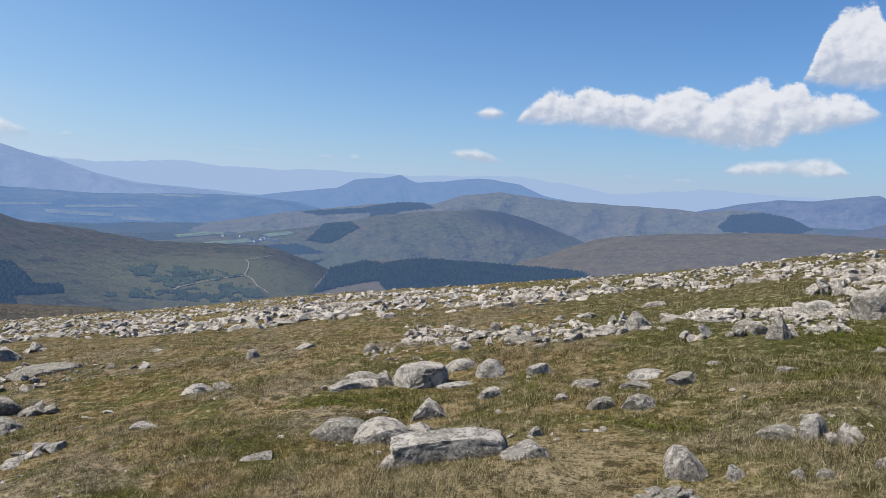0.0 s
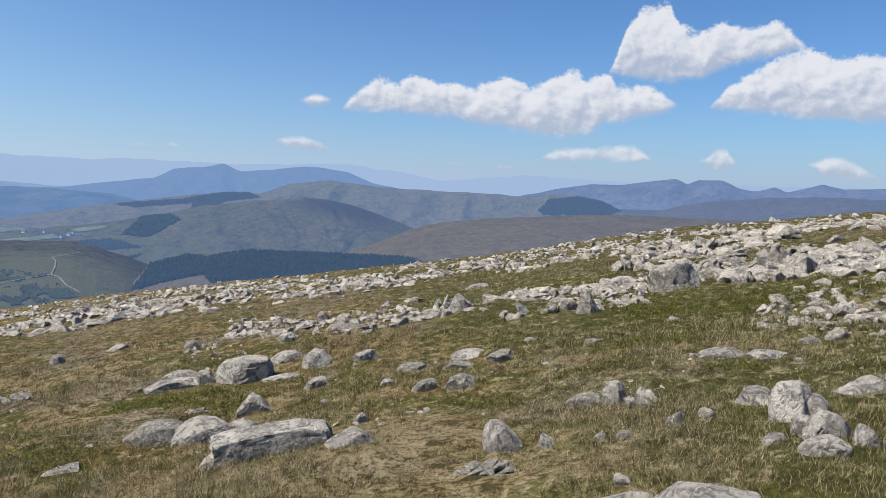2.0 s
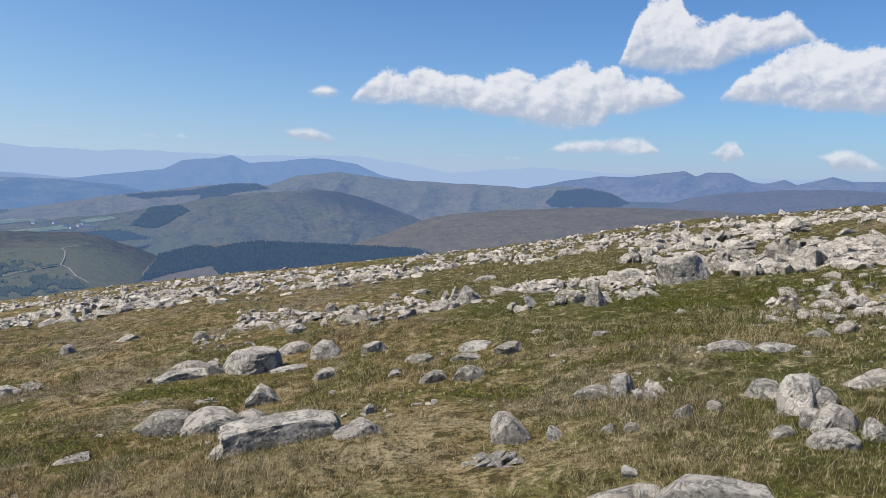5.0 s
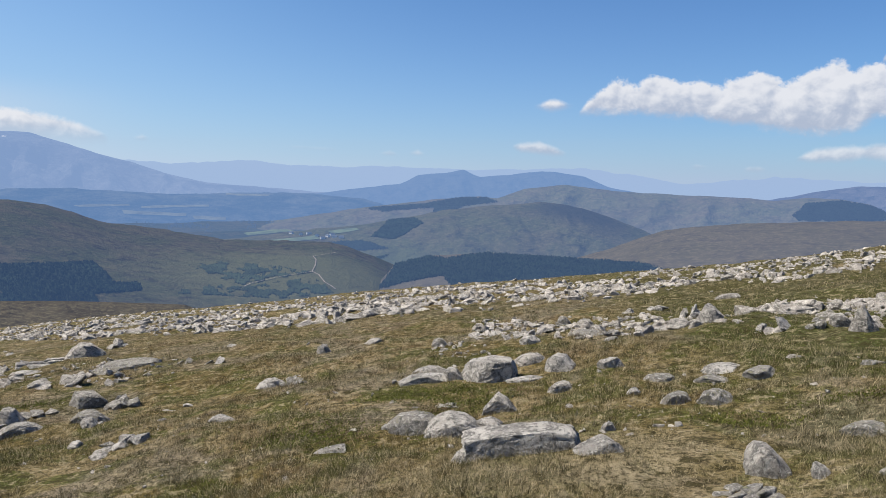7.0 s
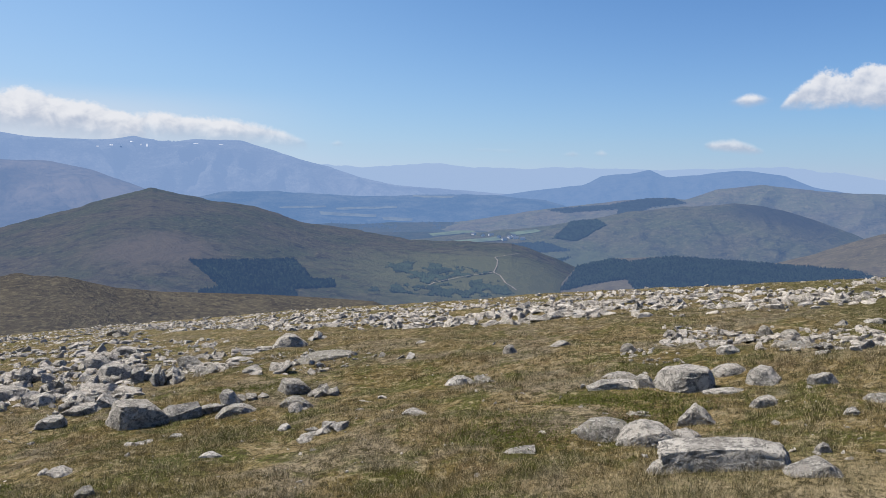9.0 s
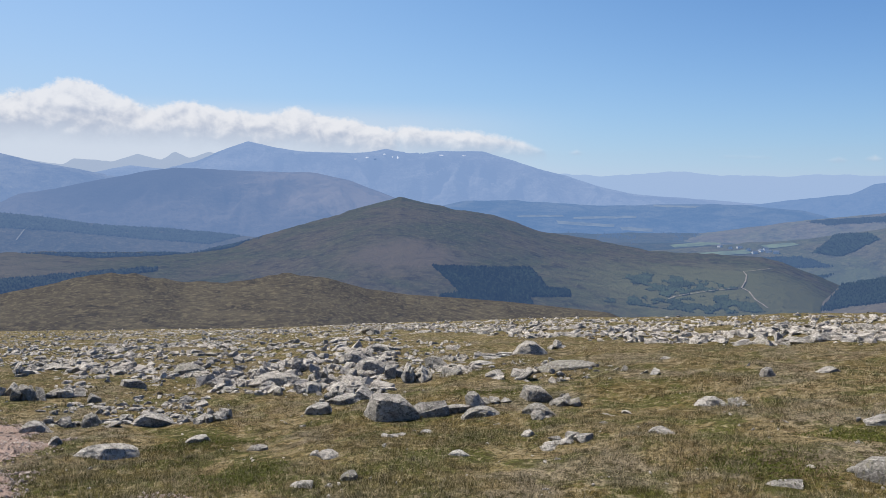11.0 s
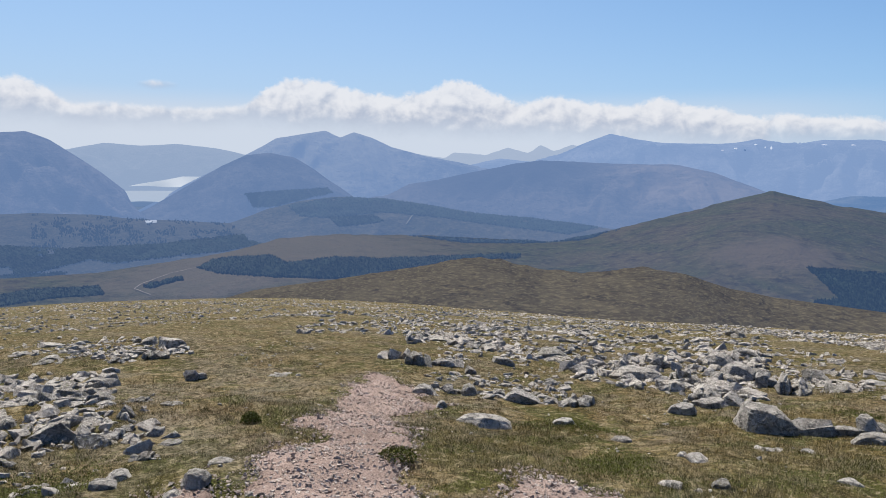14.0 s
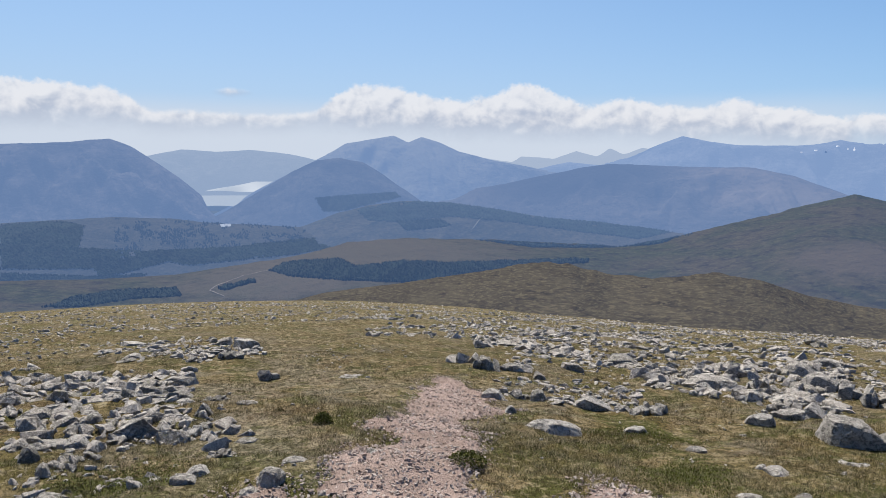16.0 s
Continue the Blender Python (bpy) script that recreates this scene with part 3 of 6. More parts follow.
# tone contrast on the next mountains mixes dark heather with painted cloud shade
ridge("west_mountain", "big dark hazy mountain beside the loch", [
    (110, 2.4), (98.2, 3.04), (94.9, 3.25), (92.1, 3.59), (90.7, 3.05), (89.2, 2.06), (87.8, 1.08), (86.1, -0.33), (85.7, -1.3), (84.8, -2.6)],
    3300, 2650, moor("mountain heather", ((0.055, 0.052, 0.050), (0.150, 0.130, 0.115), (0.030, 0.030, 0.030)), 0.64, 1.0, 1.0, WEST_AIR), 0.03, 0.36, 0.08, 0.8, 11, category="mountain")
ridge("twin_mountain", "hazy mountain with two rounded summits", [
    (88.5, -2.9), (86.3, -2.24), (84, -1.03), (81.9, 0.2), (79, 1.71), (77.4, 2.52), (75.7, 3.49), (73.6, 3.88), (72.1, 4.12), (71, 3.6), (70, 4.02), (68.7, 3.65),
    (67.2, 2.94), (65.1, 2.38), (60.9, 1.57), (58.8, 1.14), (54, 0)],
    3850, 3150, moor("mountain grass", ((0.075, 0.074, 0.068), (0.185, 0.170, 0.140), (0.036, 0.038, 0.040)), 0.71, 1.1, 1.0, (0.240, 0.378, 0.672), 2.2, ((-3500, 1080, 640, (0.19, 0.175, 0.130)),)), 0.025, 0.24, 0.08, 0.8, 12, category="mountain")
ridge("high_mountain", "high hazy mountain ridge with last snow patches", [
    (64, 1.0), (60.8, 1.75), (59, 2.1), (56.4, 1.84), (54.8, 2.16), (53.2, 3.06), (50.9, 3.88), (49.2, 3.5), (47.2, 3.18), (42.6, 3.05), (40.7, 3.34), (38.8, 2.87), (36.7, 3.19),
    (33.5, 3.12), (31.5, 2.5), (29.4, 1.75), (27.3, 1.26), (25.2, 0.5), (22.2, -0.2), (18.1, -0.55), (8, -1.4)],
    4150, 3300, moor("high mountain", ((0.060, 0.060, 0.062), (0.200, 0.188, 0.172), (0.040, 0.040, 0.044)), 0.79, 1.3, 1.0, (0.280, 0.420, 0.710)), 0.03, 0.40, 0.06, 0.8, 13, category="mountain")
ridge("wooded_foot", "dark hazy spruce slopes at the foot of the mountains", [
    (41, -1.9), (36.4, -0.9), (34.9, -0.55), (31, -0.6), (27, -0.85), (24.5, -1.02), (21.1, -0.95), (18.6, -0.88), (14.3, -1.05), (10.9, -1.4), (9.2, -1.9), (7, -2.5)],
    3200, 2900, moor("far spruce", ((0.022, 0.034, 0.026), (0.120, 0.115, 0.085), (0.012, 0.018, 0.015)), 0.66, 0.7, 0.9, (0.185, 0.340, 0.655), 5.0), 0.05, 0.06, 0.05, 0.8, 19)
# heather tones darkened against the mountain behind, painting a cloud shadow over the spur
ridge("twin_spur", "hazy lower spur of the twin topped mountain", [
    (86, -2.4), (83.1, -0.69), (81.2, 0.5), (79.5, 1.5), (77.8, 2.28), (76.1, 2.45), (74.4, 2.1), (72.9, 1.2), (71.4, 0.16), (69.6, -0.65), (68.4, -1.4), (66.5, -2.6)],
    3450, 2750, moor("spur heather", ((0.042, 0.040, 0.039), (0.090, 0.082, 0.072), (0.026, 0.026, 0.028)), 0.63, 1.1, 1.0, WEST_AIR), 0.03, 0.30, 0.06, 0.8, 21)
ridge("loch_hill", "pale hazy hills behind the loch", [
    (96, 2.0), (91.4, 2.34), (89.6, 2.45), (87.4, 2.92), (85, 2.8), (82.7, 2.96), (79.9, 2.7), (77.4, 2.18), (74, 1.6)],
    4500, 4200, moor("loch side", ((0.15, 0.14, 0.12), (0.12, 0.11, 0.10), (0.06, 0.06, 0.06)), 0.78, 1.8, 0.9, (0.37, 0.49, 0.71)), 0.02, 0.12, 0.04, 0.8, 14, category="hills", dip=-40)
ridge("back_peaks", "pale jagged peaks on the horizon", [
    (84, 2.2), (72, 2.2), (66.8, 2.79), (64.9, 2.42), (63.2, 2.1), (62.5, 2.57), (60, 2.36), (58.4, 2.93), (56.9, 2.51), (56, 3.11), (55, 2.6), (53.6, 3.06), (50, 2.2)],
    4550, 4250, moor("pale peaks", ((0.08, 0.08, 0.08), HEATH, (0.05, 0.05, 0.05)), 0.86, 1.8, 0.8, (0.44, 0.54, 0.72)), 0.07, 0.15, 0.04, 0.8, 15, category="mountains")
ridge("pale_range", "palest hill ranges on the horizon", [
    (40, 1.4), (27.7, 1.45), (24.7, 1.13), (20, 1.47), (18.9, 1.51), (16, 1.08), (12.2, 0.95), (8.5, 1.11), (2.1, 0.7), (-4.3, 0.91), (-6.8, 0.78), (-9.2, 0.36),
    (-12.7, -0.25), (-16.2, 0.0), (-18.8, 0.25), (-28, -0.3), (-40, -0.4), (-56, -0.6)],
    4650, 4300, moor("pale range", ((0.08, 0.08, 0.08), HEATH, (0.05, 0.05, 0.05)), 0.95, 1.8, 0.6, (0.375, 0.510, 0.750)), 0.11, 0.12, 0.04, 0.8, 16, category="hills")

# ---------------------------------------------------------------- stones
def hull_points(rng, flat, count=15):
    pts = rng.uniform(-1, 1, (count, 3))
    power = 3.2
    pts /= (np.abs(pts) ** power).sum(1, keepdims=True) ** (1 / power)
    return pts * np.array([1.0, 0.8, flat]) * rng.uniform(0.8, 1.0, (count, 1))


# silhouettes of the stones, end to end: how high each fifth of the length stands
OUTLINES = {"dome": (0.25, 0.80, 1.0, 0.85, 0.30), "slab": (0.72, 1.0, 1.0, 0.94, 0.62), "wedge": (0.18, 0.50, 0.78, 1.0, 0.40),
            "ramp": (0.42, 1.0, 0.82, 0.55, 0.22), "peak": (0.16, 0.55, 1.0, 0.72, 0.18), "block": (0.50, 0.96, 1.0, 0.90, 0.46), "log": (0.80, 0.94, 1.0, 0.98, 0.78),
            "cobble": (0.58, 0.93, 1.0, 0.92, 0.56)}


def rock_arrays(kind, seed, cuts=15, facets=17):
    """A weathered granite block from -1 to 1, its top at z = 1, turf at z = 0 and a root below: split planes on a rounded box."""
    rng = np.random.default_rng(seed)
    bm = bmesh.new()
    bmesh.ops.create_cube(bm, size=2.0)
    bmesh.ops.subdivide_edges(bm, edges=bm.edges, cuts=cuts, use_grid_fill=True)
    bmesh.ops.triangulate(bm, faces=bm.faces)
    bm.verts.index_update()
    p = np.array([v.co[:] for v in bm.verts])
    t = np.array([[v.index for v in f.verts] for f in bm.faces])
    bm.free()
    power = 3.4 if kind == "cobble" else 14.0 if kind == "log" else 9.0 if kind in ("slab", "block") else 5.5
    p = p / (np.abs(p) ** power).sum(1, keepdims=True) ** (1 / power)
    # split planes
    for k in range({"log": 6, "cobble": 9}.get(kind, facets)):
        tilt = rng.uniform(-0.25, 0.9) if k % 3 else rng.uniform(-0.1, 0.25)
        a = rng.uniform(0, 2 * math.pi)
        n = np.array([math.cos(a) * math.sqrt(1 - tilt * tilt), math.sin(a) * math.sqrt(1 - tilt * tilt), tilt])
        reach = (p @ n).max() * (rng.uniform(0.84, 0.95) if kind in ("log", "cobble") else rng.uniform(0.76, 0.95) if kind == "dome" else rng.uniform(0.68, 0.93))
        p = p - np.outer(np.maximum(p @ n - reach, 0), n)
    # the silhouette, and a root that widens a little below the turf
    line = np.interp(p[:, 0], (-1, -0.5, 0, 0.5, 1), OUTLINES[kind])
    up = np.clip(p[:, 2], 0, None)
    p[:, 2] = np.where(p[:, 2] > 0, up * line, p[:, 2] * 0.5)
    p[:, 0] += rng.uniform(-0.18, 0.18) * up
    p[:, 1] += rng.uniform(-0.22, 0.10) * up
    # weathering: rounded hollows, steps along the bedding and a few open cracks
    q = p * np.array([1.6, 1.6, 1.9]) + seed * 3.7
    swell = fractal(q[:, 0] + q[:, 2] * 0.7, q[:, 1] - q[:, 2] * 0.9, 3, seed % 50)
    fine = fractal(q[:, 0] * 4.1 + q[:, 2] * 3.3, q[:, 1] * 4.1 - q[:, 2] * 2.7, 3, seed % 50 + 7)
    crack = np.abs(fractal(q[:, 0] * 0.8 + q[:, 1] * 0.5, q[:, 2] * 1.3 + q[:, 1] * 0.4, 2, seed % 50 + 11))
    grow = 1 + 0.06 * swell + 0.045 * fine - 0.03 * np.clip(1 - crack / 0.05, 0, 1)
    p = p * grow[:, None]
    p[:, 2] /= max(0.5, p[:, 2].max())
    p[:, 0] /= np.abs(p[:, 0]).max()
    p[:, 1] /= np.abs(p[:, 1]).max()
    return p, t


def rock_mesh(kind, seed):
    p, t = rock_arrays(kind, seed)
    me = bpy.data.meshes.new("boulder")
    me.from_pydata(p.tolist(), [], t.tolist())
    bm = bmesh.new()
    bm.from_mesh(me)
    for e in bm.edges:
        e.smooth = e.calc_face_angle(0.0) < 0.32
    bm.to_mesh(me)
    bm.free()
    me.polygons.foreach_set("use_smooth", np.full(len(me.polygons), True))
    me.materials.append(GRANITE)
    me.update()
    return me


def cracked_mesh(kind, seed):
    """A jointed outcrop block: angular pieces that split apart along the joints, standing close together."""
    rng = np.random.default_rng(seed)
    bm = bmesh.new()
    count = 2 + seed % 3
    for k in range(count):
        at = -0.72 + 1.44 * (k + rng.uniform(-0.25, 0.25)) / (count - 1)
        tall = float(np.interp(at, (-1, -0.5, 0, 0.5, 1), OUTLINES[kind])) * rng.uniform(0.7, 1.1)
        half = 1.75 / count * rng.uniform(0.85, 1.15)
        turn = Euler((rng.normal(0, 0.16), rng.normal(0, 0.24), rng.normal(0, 0.4))).to_matrix()
        for deep in ((-0.35, 0.45) if rng.uniform() < 0.35 else (0.0,)):
            piece = bmesh.new()
            for p in hull_points(rng, 1.0, 13):
                q = turn @ Vector((p[0] * half, p[1] * (0.6 if deep else 0.95), p[2] * 0.62 * tall))
                piece.verts.new((q.x + at, q.y + deep, q.z + tall * (0.30 if deep <= 0 else 0.48)))
            bmesh.ops.convex_hull(piece, input=piece.verts)
            bmesh.ops.delete(piece, geom=[v for v in piece.verts if not v.link_faces], context="VERTS")
            bmesh.ops.dissolve_limit(piece, angle_limit=radians(12), verts=piece.verts, edges=piece.edges)
            bmesh.ops.bevel(piece, geom=list(piece.edges), offset=0.03, segments=2, profile=0.6, affect="EDGES", clamp_overlap=True)
            bmesh.ops.triangulate(piece, faces=piece.faces)
            for limit in (0.4, 0.22):
                bmesh.ops.subdivide_edges(piece, edges=[e for e in piece.edges if e.calc_length() > limit], cuts=1)
                bmesh.ops.triangulate(piece, faces=piece.faces)
            piece.normal_update()
            for v in piece.verts:
                v.co += v.normal * 0.05 * noise.fractal(v.co * 2.6 + Vector((seed * 5.1, k * 3.0, 0)), 0.9, 2.1, 4)
            part_mesh = bpy.data.meshes.new("piece")
            piece.to_mesh(part_mesh)
            piece.free()
            bm.from_mesh(part_mesh)
            bpy.data.meshes.remove(part_mesh)
    spread = [max(abs(v.co[i]) for v in bm.verts) for i in (0, 1)]
    high = max(v.co.z for v in bm.verts)
    for v in bm.verts:
        v.co = (v.co.x / spread[0], v.co.y / spread[1], v.co.z / high if v.co.z > 0 else v.co.z)
    for e in bm.edges:
        e.smooth = e.calc_face_angle(0.0) < 0.32
    me = bpy.data.meshes.new("boulder")
    bm.to_mesh(me)
    bm.free()
    me.polygons.foreach_set("use_smooth", np.full(len(me.polygons), True))
    me.materials.append(GRANITE)
    me.update()
    return me


CRACKED = {kind: [cracked_mesh(kind, 600 + 40 * i + k) for k in range(6)] for i, kind in enumerate(OUTLINES)}
ROCKS = {kind: [rock_mesh(kind, 40 * i + k) for k in range(6)] for i, kind in enumerate(OUTLINES)}
CHIPS = []
for k in range(40):
    rng = np.random.default_rng(700 + k)
    bm = bmesh.new()
    for p in hull_points(rng, 1.0, 11 + k % 5):
        bm.verts.new(p)
    bmesh.ops.convex_hull(bm, input=bm.verts)
    bmesh.ops.delete(bm, geom=[v for v in bm.verts if not v.link_faces], context="VERTS")
    bmesh.ops.bevel(bm, geom=list(bm.edges), offset=0.035, segments=1, affect="EDGES", clamp_overlap=True)
    bmesh.ops.triangulate(bm, faces=bm.faces)
    bm.verts.index_update()
    CHIPS.append((np.array([v.co[:] for v in bm.verts]), np.array([[v.index for v in f.verts] for f in bm.faces])))
    bm.free()


GRIT = []
for k in range(8):
    rng = np.random.default_rng(900 + k)
    bm = bmesh.new()
    for p in hull_points(rng, 0.55, 9):
        bm.verts.new(p)
    bmesh.ops.convex_hull(bm, input=bm.verts)
    bmesh.ops.delete(bm, geom=[v for v in bm.verts if not v.link_faces], context="VERTS")
    bm.verts.index_update()
    GRIT.append((np.array([v.co[:] for v in bm.verts]), np.array([[v.index for v in f.verts] for f in bm.faces])))
    bm.free()


def joined(name, verts, faces, mat, smooth=False):
    me = bpy.data.meshes.new(name)
    v, t = np.concatenate(verts).astype(np.float32), np.concatenate(faces).astype(np.int32)
    me.vertices.add(len(v))
    me.vertices.foreach_set("co", v.ravel())
    me.loops.add(t.size)
    me.loops.foreach_set("vertex_index", t.ravel())
    me.polygons.add(len(t))
    me.polygons.foreach_set("loop_start", np.arange(0, t.size, 3, dtype=np.int32))
    me.polygons.foreach_set("use_smooth", np.full(len(t), smooth))
    me.materials.append(mat)
    me.update(calc_edges=True)
    me.validate()
    return new(name, me)


BROW_LINE = {}


def on_slope(a, down):
    """The place on the hill top that the eye sees at azimuth a, so many degrees below the brow."""
    key = round(a * 5)
    if key not in BROW_LINE:
        t = radians(key / 5)
        r = np.geomspace(1.5, 75, 400)
        el = np.degrees(np.arctan2(ground_z(-np.sin(t) * r, np.cos(t) * r, False) - EYE, r))
        top = int(np.argmax(el))
        BROW_LINE[key] = (el[:top + 1], r[:top + 1])
    el, r = BROW_LINE[key]
    q = float(np.interp(el[-1] - down, el, r))
    return -math.sin(radians(a)) * q, math.cos(radians(a)) * q


# beds of broken stone: azimuth and degrees below the brow (top, foot) at one end and the other, how many, smallest and largest (metres)
BEDS = [
    ((11.3, 0.19, 1.44), (-9.6, 0.35, 1.89), 420, 0.10, 0.40),
    ((-9.6, 0.20, 1.70), (-27.9, 0.00, 1.40), 380, 0.08, 0.35),
    ((-27.9, 0.00, 3.52), (-48.1, 0.07, 4.10), 900, 0.10, 0.45),
    ((-17.1, 2.86, 4.93), (-27.5, 3.21, 4.80), 160, 0.10, 0.32),
    ((2.8, 2.55, 3.92), (-9.7, 3.20, 5.25), 170, 0.07, 0.28),
    ((-9.7, 3.25, 4.24), (-17.1, 2.86, 4.64), 70, 0.07, 0.25),
    ((-35.3, 4.03, 6.45), (-47.9, 3.78, 7.21), 220, 0.05, 0.25),
    ((5.6, 3.70, 4.77), (2.0, 4.28, 5.09), 25, 0.04, 0.15),
    ((45.6, 0.00, 0.02), (33.8, 0.01, 1.00), 330, 0.08, 0.30),
    ((33.8, 0.00, 1.12), (14.3, 0.65, 1.96), 520, 0.10, 0.40),
    ((14.3, 0.46, 1.93), (1.5, 0.22, 1.91), 300, 0.10, 0.40),
    ((45.3, 0.28, 3.13), (34.0, 1.81, 3.94), 330, 0.08, 0.32),
    ((45.2, 3.13, 5.40), (41.5, 3.58, 5.31), 60, 0.08, 0.30),
    ((33.2, 2.31, 4.25), (24.5, 3.12, 4.30), 50, 0.06, 0.22),
    ((71.5, 0.25, 1.16), (53.2, 0.00, 0.85), 420, 0.06, 0.22),
]
BEDS_WEST = [
    ((53.2, 0.00, 0.85), (40.5, 0.00, 0.63), 250, 0.08, 0.25),
    ((66.1, 1.05, 2.82), (53.9, 0.86, 3.23), 220, 0.12, 0.44),
    ((53.9, 0.86, 4.27), (40.9, 1.19, 4.90), 340, 0.14, 0.48),
    ((59.7, 2.88, 5.32), (53.8, 2.91, 5.93), 80, 0.06, 0.22),
    ((64.4, 4.60, 5.90), (53.8, 4.27, 6.04), 90, 0.06, 0.25),
    ((40.5, 0.00, 0.72), (22.0, 0.08, 1.07), 500, 0.10, 0.35),
    ((22.0, 0.21, 1.07), (11.2, 0.26, 1.42), 280, 0.10, 0.35),
    ((98.7, 0.00, 1.69), (68.6, 0.00, 0.67), 600, 0.04, 0.16),
    ((98.6, 1.49, 2.83), (87.0, 2.44, 3.93), 110, 0.06, 0.20),
    ((89.8, 2.46, 3.83), (81.7, 2.62, 4.16), 150, 0.09, 0.30),
    ((98.4, 3.32, 5.74), (86.8, 4.36, 7.08), 150, 0.12, 0.42),
    ((98.1, 5.74, 8.84), (84.0, 7.47, 9.46), 130, 0.11, 0.40),
    ((98.0, 8.35, 10.83), (87.7, 10.01, 11.85), 40, 0.06, 0.20),
    ((68.6, 0.13, 2.33), (51.1, 0.00, 1.05), 520, 0.07, 0.24),
    ((63.5, 1.78, 3.97), (49.3, 0.57, 2.91), 200, 0.08, 0.30),
    ((78.2, 2.90, 4.53), (71.1, 2.73, 4.74), 60, 0.03, 0.10),
]
LOOSE = [
    ((36.0, 0.0, 0.5), (-52.0, 0.0, 0.5), 600, 0.10, 0.32), ((104.0, 0.0, 0.5), (62.0, 0.0, 0.5), 700, 0.10, 0.26), ((62.0, 0.0, 0.4), (36.0, 0.0, 0.4), 500, 0.12, 0.34),
    ((74.0, 0.3, 2.4), (40.0, 0.3, 2.4), 700, 0.10, 0.36), ((104.0, 0.2, 2.2), (72.0, 0.2, 1.4), 900, 0.08, 0.24), ((100.0, 1.0, 12.0), (-50.0, 1.0, 12.0), 420, 0.02, 0.09),
]


def scree(name, label, beds, seed):
    """Broken stones lying in beds, the small ones between the large, joined into one object."""
    rng = np.random.default_rng(seed)
    verts, faces, base = [], [], 0
    for left, right, count, low, high in beds:
        for _ in range(int(count * 1.7)):
            u = rng.uniform()
            a = left[0] + (right[0] - left[0]) * u
            top, foot = left[1] + (right[1] - left[1]) * u, left[2] + (right[2] - left[2]) * u
            for attempt in range(6):
                d = top + (foot - top) * float(np.clip(rng.beta(1.3, 1.3), 0, 1))
                x, y = on_slope(a, max(0.0, d))
                if fractal(np.array([x * 0.8]), np.array([y * 0.8]), 2, 33)[0] > rng.uniform(-0.35, 0.12):
                    break
            x, y = x + rng.normal(0, 0.1), y + rng.normal(0, 0.1)
            size = low * (high / low) ** (rng.uniform() ** 1.5)
            v, t = CHIPS[rng.integers(len(CHIPS))]
            wide, deep, tall = size / 2 * rng.uniform(0.85, 1.3), size / 2 * rng.uniform(0.5, 0.95), size * rng.uniform(0.12, 0.40)
            turn = Euler((rng.normal(0, 0.26), rng.normal(0, 0.26), rng.uniform(0, 6.28))).to_matrix()
            w = (v * np.array([wide, deep, tall])) @ np.array(turn).T
            verts.append(w + np.array([x, y, 0]))
            faces.append(t + base)
            base += len(v)
    spot = np.array([w[:, :2].mean(0) for w in verts])
    for w, z in zip(verts, ground_z(spot[:, 0], spot[:, 1])):
        w[:, 2] += z
    return tagged(joined(name, verts, faces, SCREE), label, "scree", kind="stuff")


scree("scree", "pale broken granite scree along the brow of the hill", BEDS, 3)
scree("scree", "grey broken granite scree in beds beside the path", BEDS_WEST, 4)
scree("loose_stones", "small pale stones strewn over the turf", LOOSE, 5)

# ---------------------------------------------------------------- boulders, one by one: x, y, length, height above the turf
NEAR_BOULDERS = [
    (-0.57, 7.04, 0.21, 0.03),
]
NEAR_BOULDERS_B = [
    (0.69, 5.61, 0.11, 0.06), (-1.94, 10.99, 0.28, 0.06), (-0.92, 10.32, 0.21, 0.13),
]
MIDDLE_STONES = [
    (-0.30, 11.04, 0.49, 0.05), (0.05, 10.30, 0.31, 0.12), (0.27, 9.60, 0.24, 0.11), (0.21, 11.64, 0.23, 0.09), (0.83, 11.52, 0.20, 0.14), (1.09, 11.06, 0.25, 0.10),
    (0.60, 10.76, 0.27, 0.05), (1.26, 9.10, 0.32, 0.09), (0.97, 9.45, 0.33, 0.08), (1.71, 9.84, 0.10, 0.08), (1.94, 9.52, 0.43, 0.15), (2.41, 10.50, 0.24, 0.22),
    (2.37, 9.37, 0.28, 0.23), (2.14, 9.12, 0.16, 0.08), (3.43, 12.41, 0.38, 0.06), (2.24, 11.90, 0.30, 0.08), (1.79, 11.71, 0.18, 0.07), (1.84, 10.81, 0.11, 0.05),
    (-2.69, 15.31, 1.07, 0.21), (-3.23, 15.92, 0.73, 0.07),
]
EAST_HEAP = [
    (3.43, 7.84, 0.25, 0.23), (3.29, 8.09, 0.19, 0.11), (3.08, 8.14, 0.21, 0.11), (3.85, 7.99, 0.35, 0.07), (6.47, 10.13, 0.70, 0.19), (5.26, 7.80, 0.23, 0.14),
    (6.05, 6.66, 0.18, 0.07), (6.34, 6.42, 0.31, 0.12), (6.91, 6.83, 0.28, 0.11),
]
EAST_STONES = [
    (5.05, 6.31, 0.16, 0.06), (4.81, 6.51, 0.10, 0.07), (4.81, 6.11, 0.21, 0.04), (4.90, 5.87, 0.17, 0.09), (5.25, 5.85, 0.13, 0.04), (4.79, 5.65, 0.20, 0.05),
    (4.87, 5.50, 0.20, 0.03), (4.83, 4.85, 0.20, 0.11), (5.42, 5.80, 0.19, 0.03), (5.17, 5.24, 0.08, 0.06), (4.55, 4.56, 0.13, 0.05),
]
EAST_STONES_B = [
    (2.91, 6.61, 0.19, 0.03), (2.49, 7.10, 0.13, 0.03), (3.88, 6.91, 0.12, 0.04), (4.06, 5.90, 0.10, 0.02),
]
RIGHT_BOULDERS = [
    (1.89, 4.22, 0.09, 0.05),
]
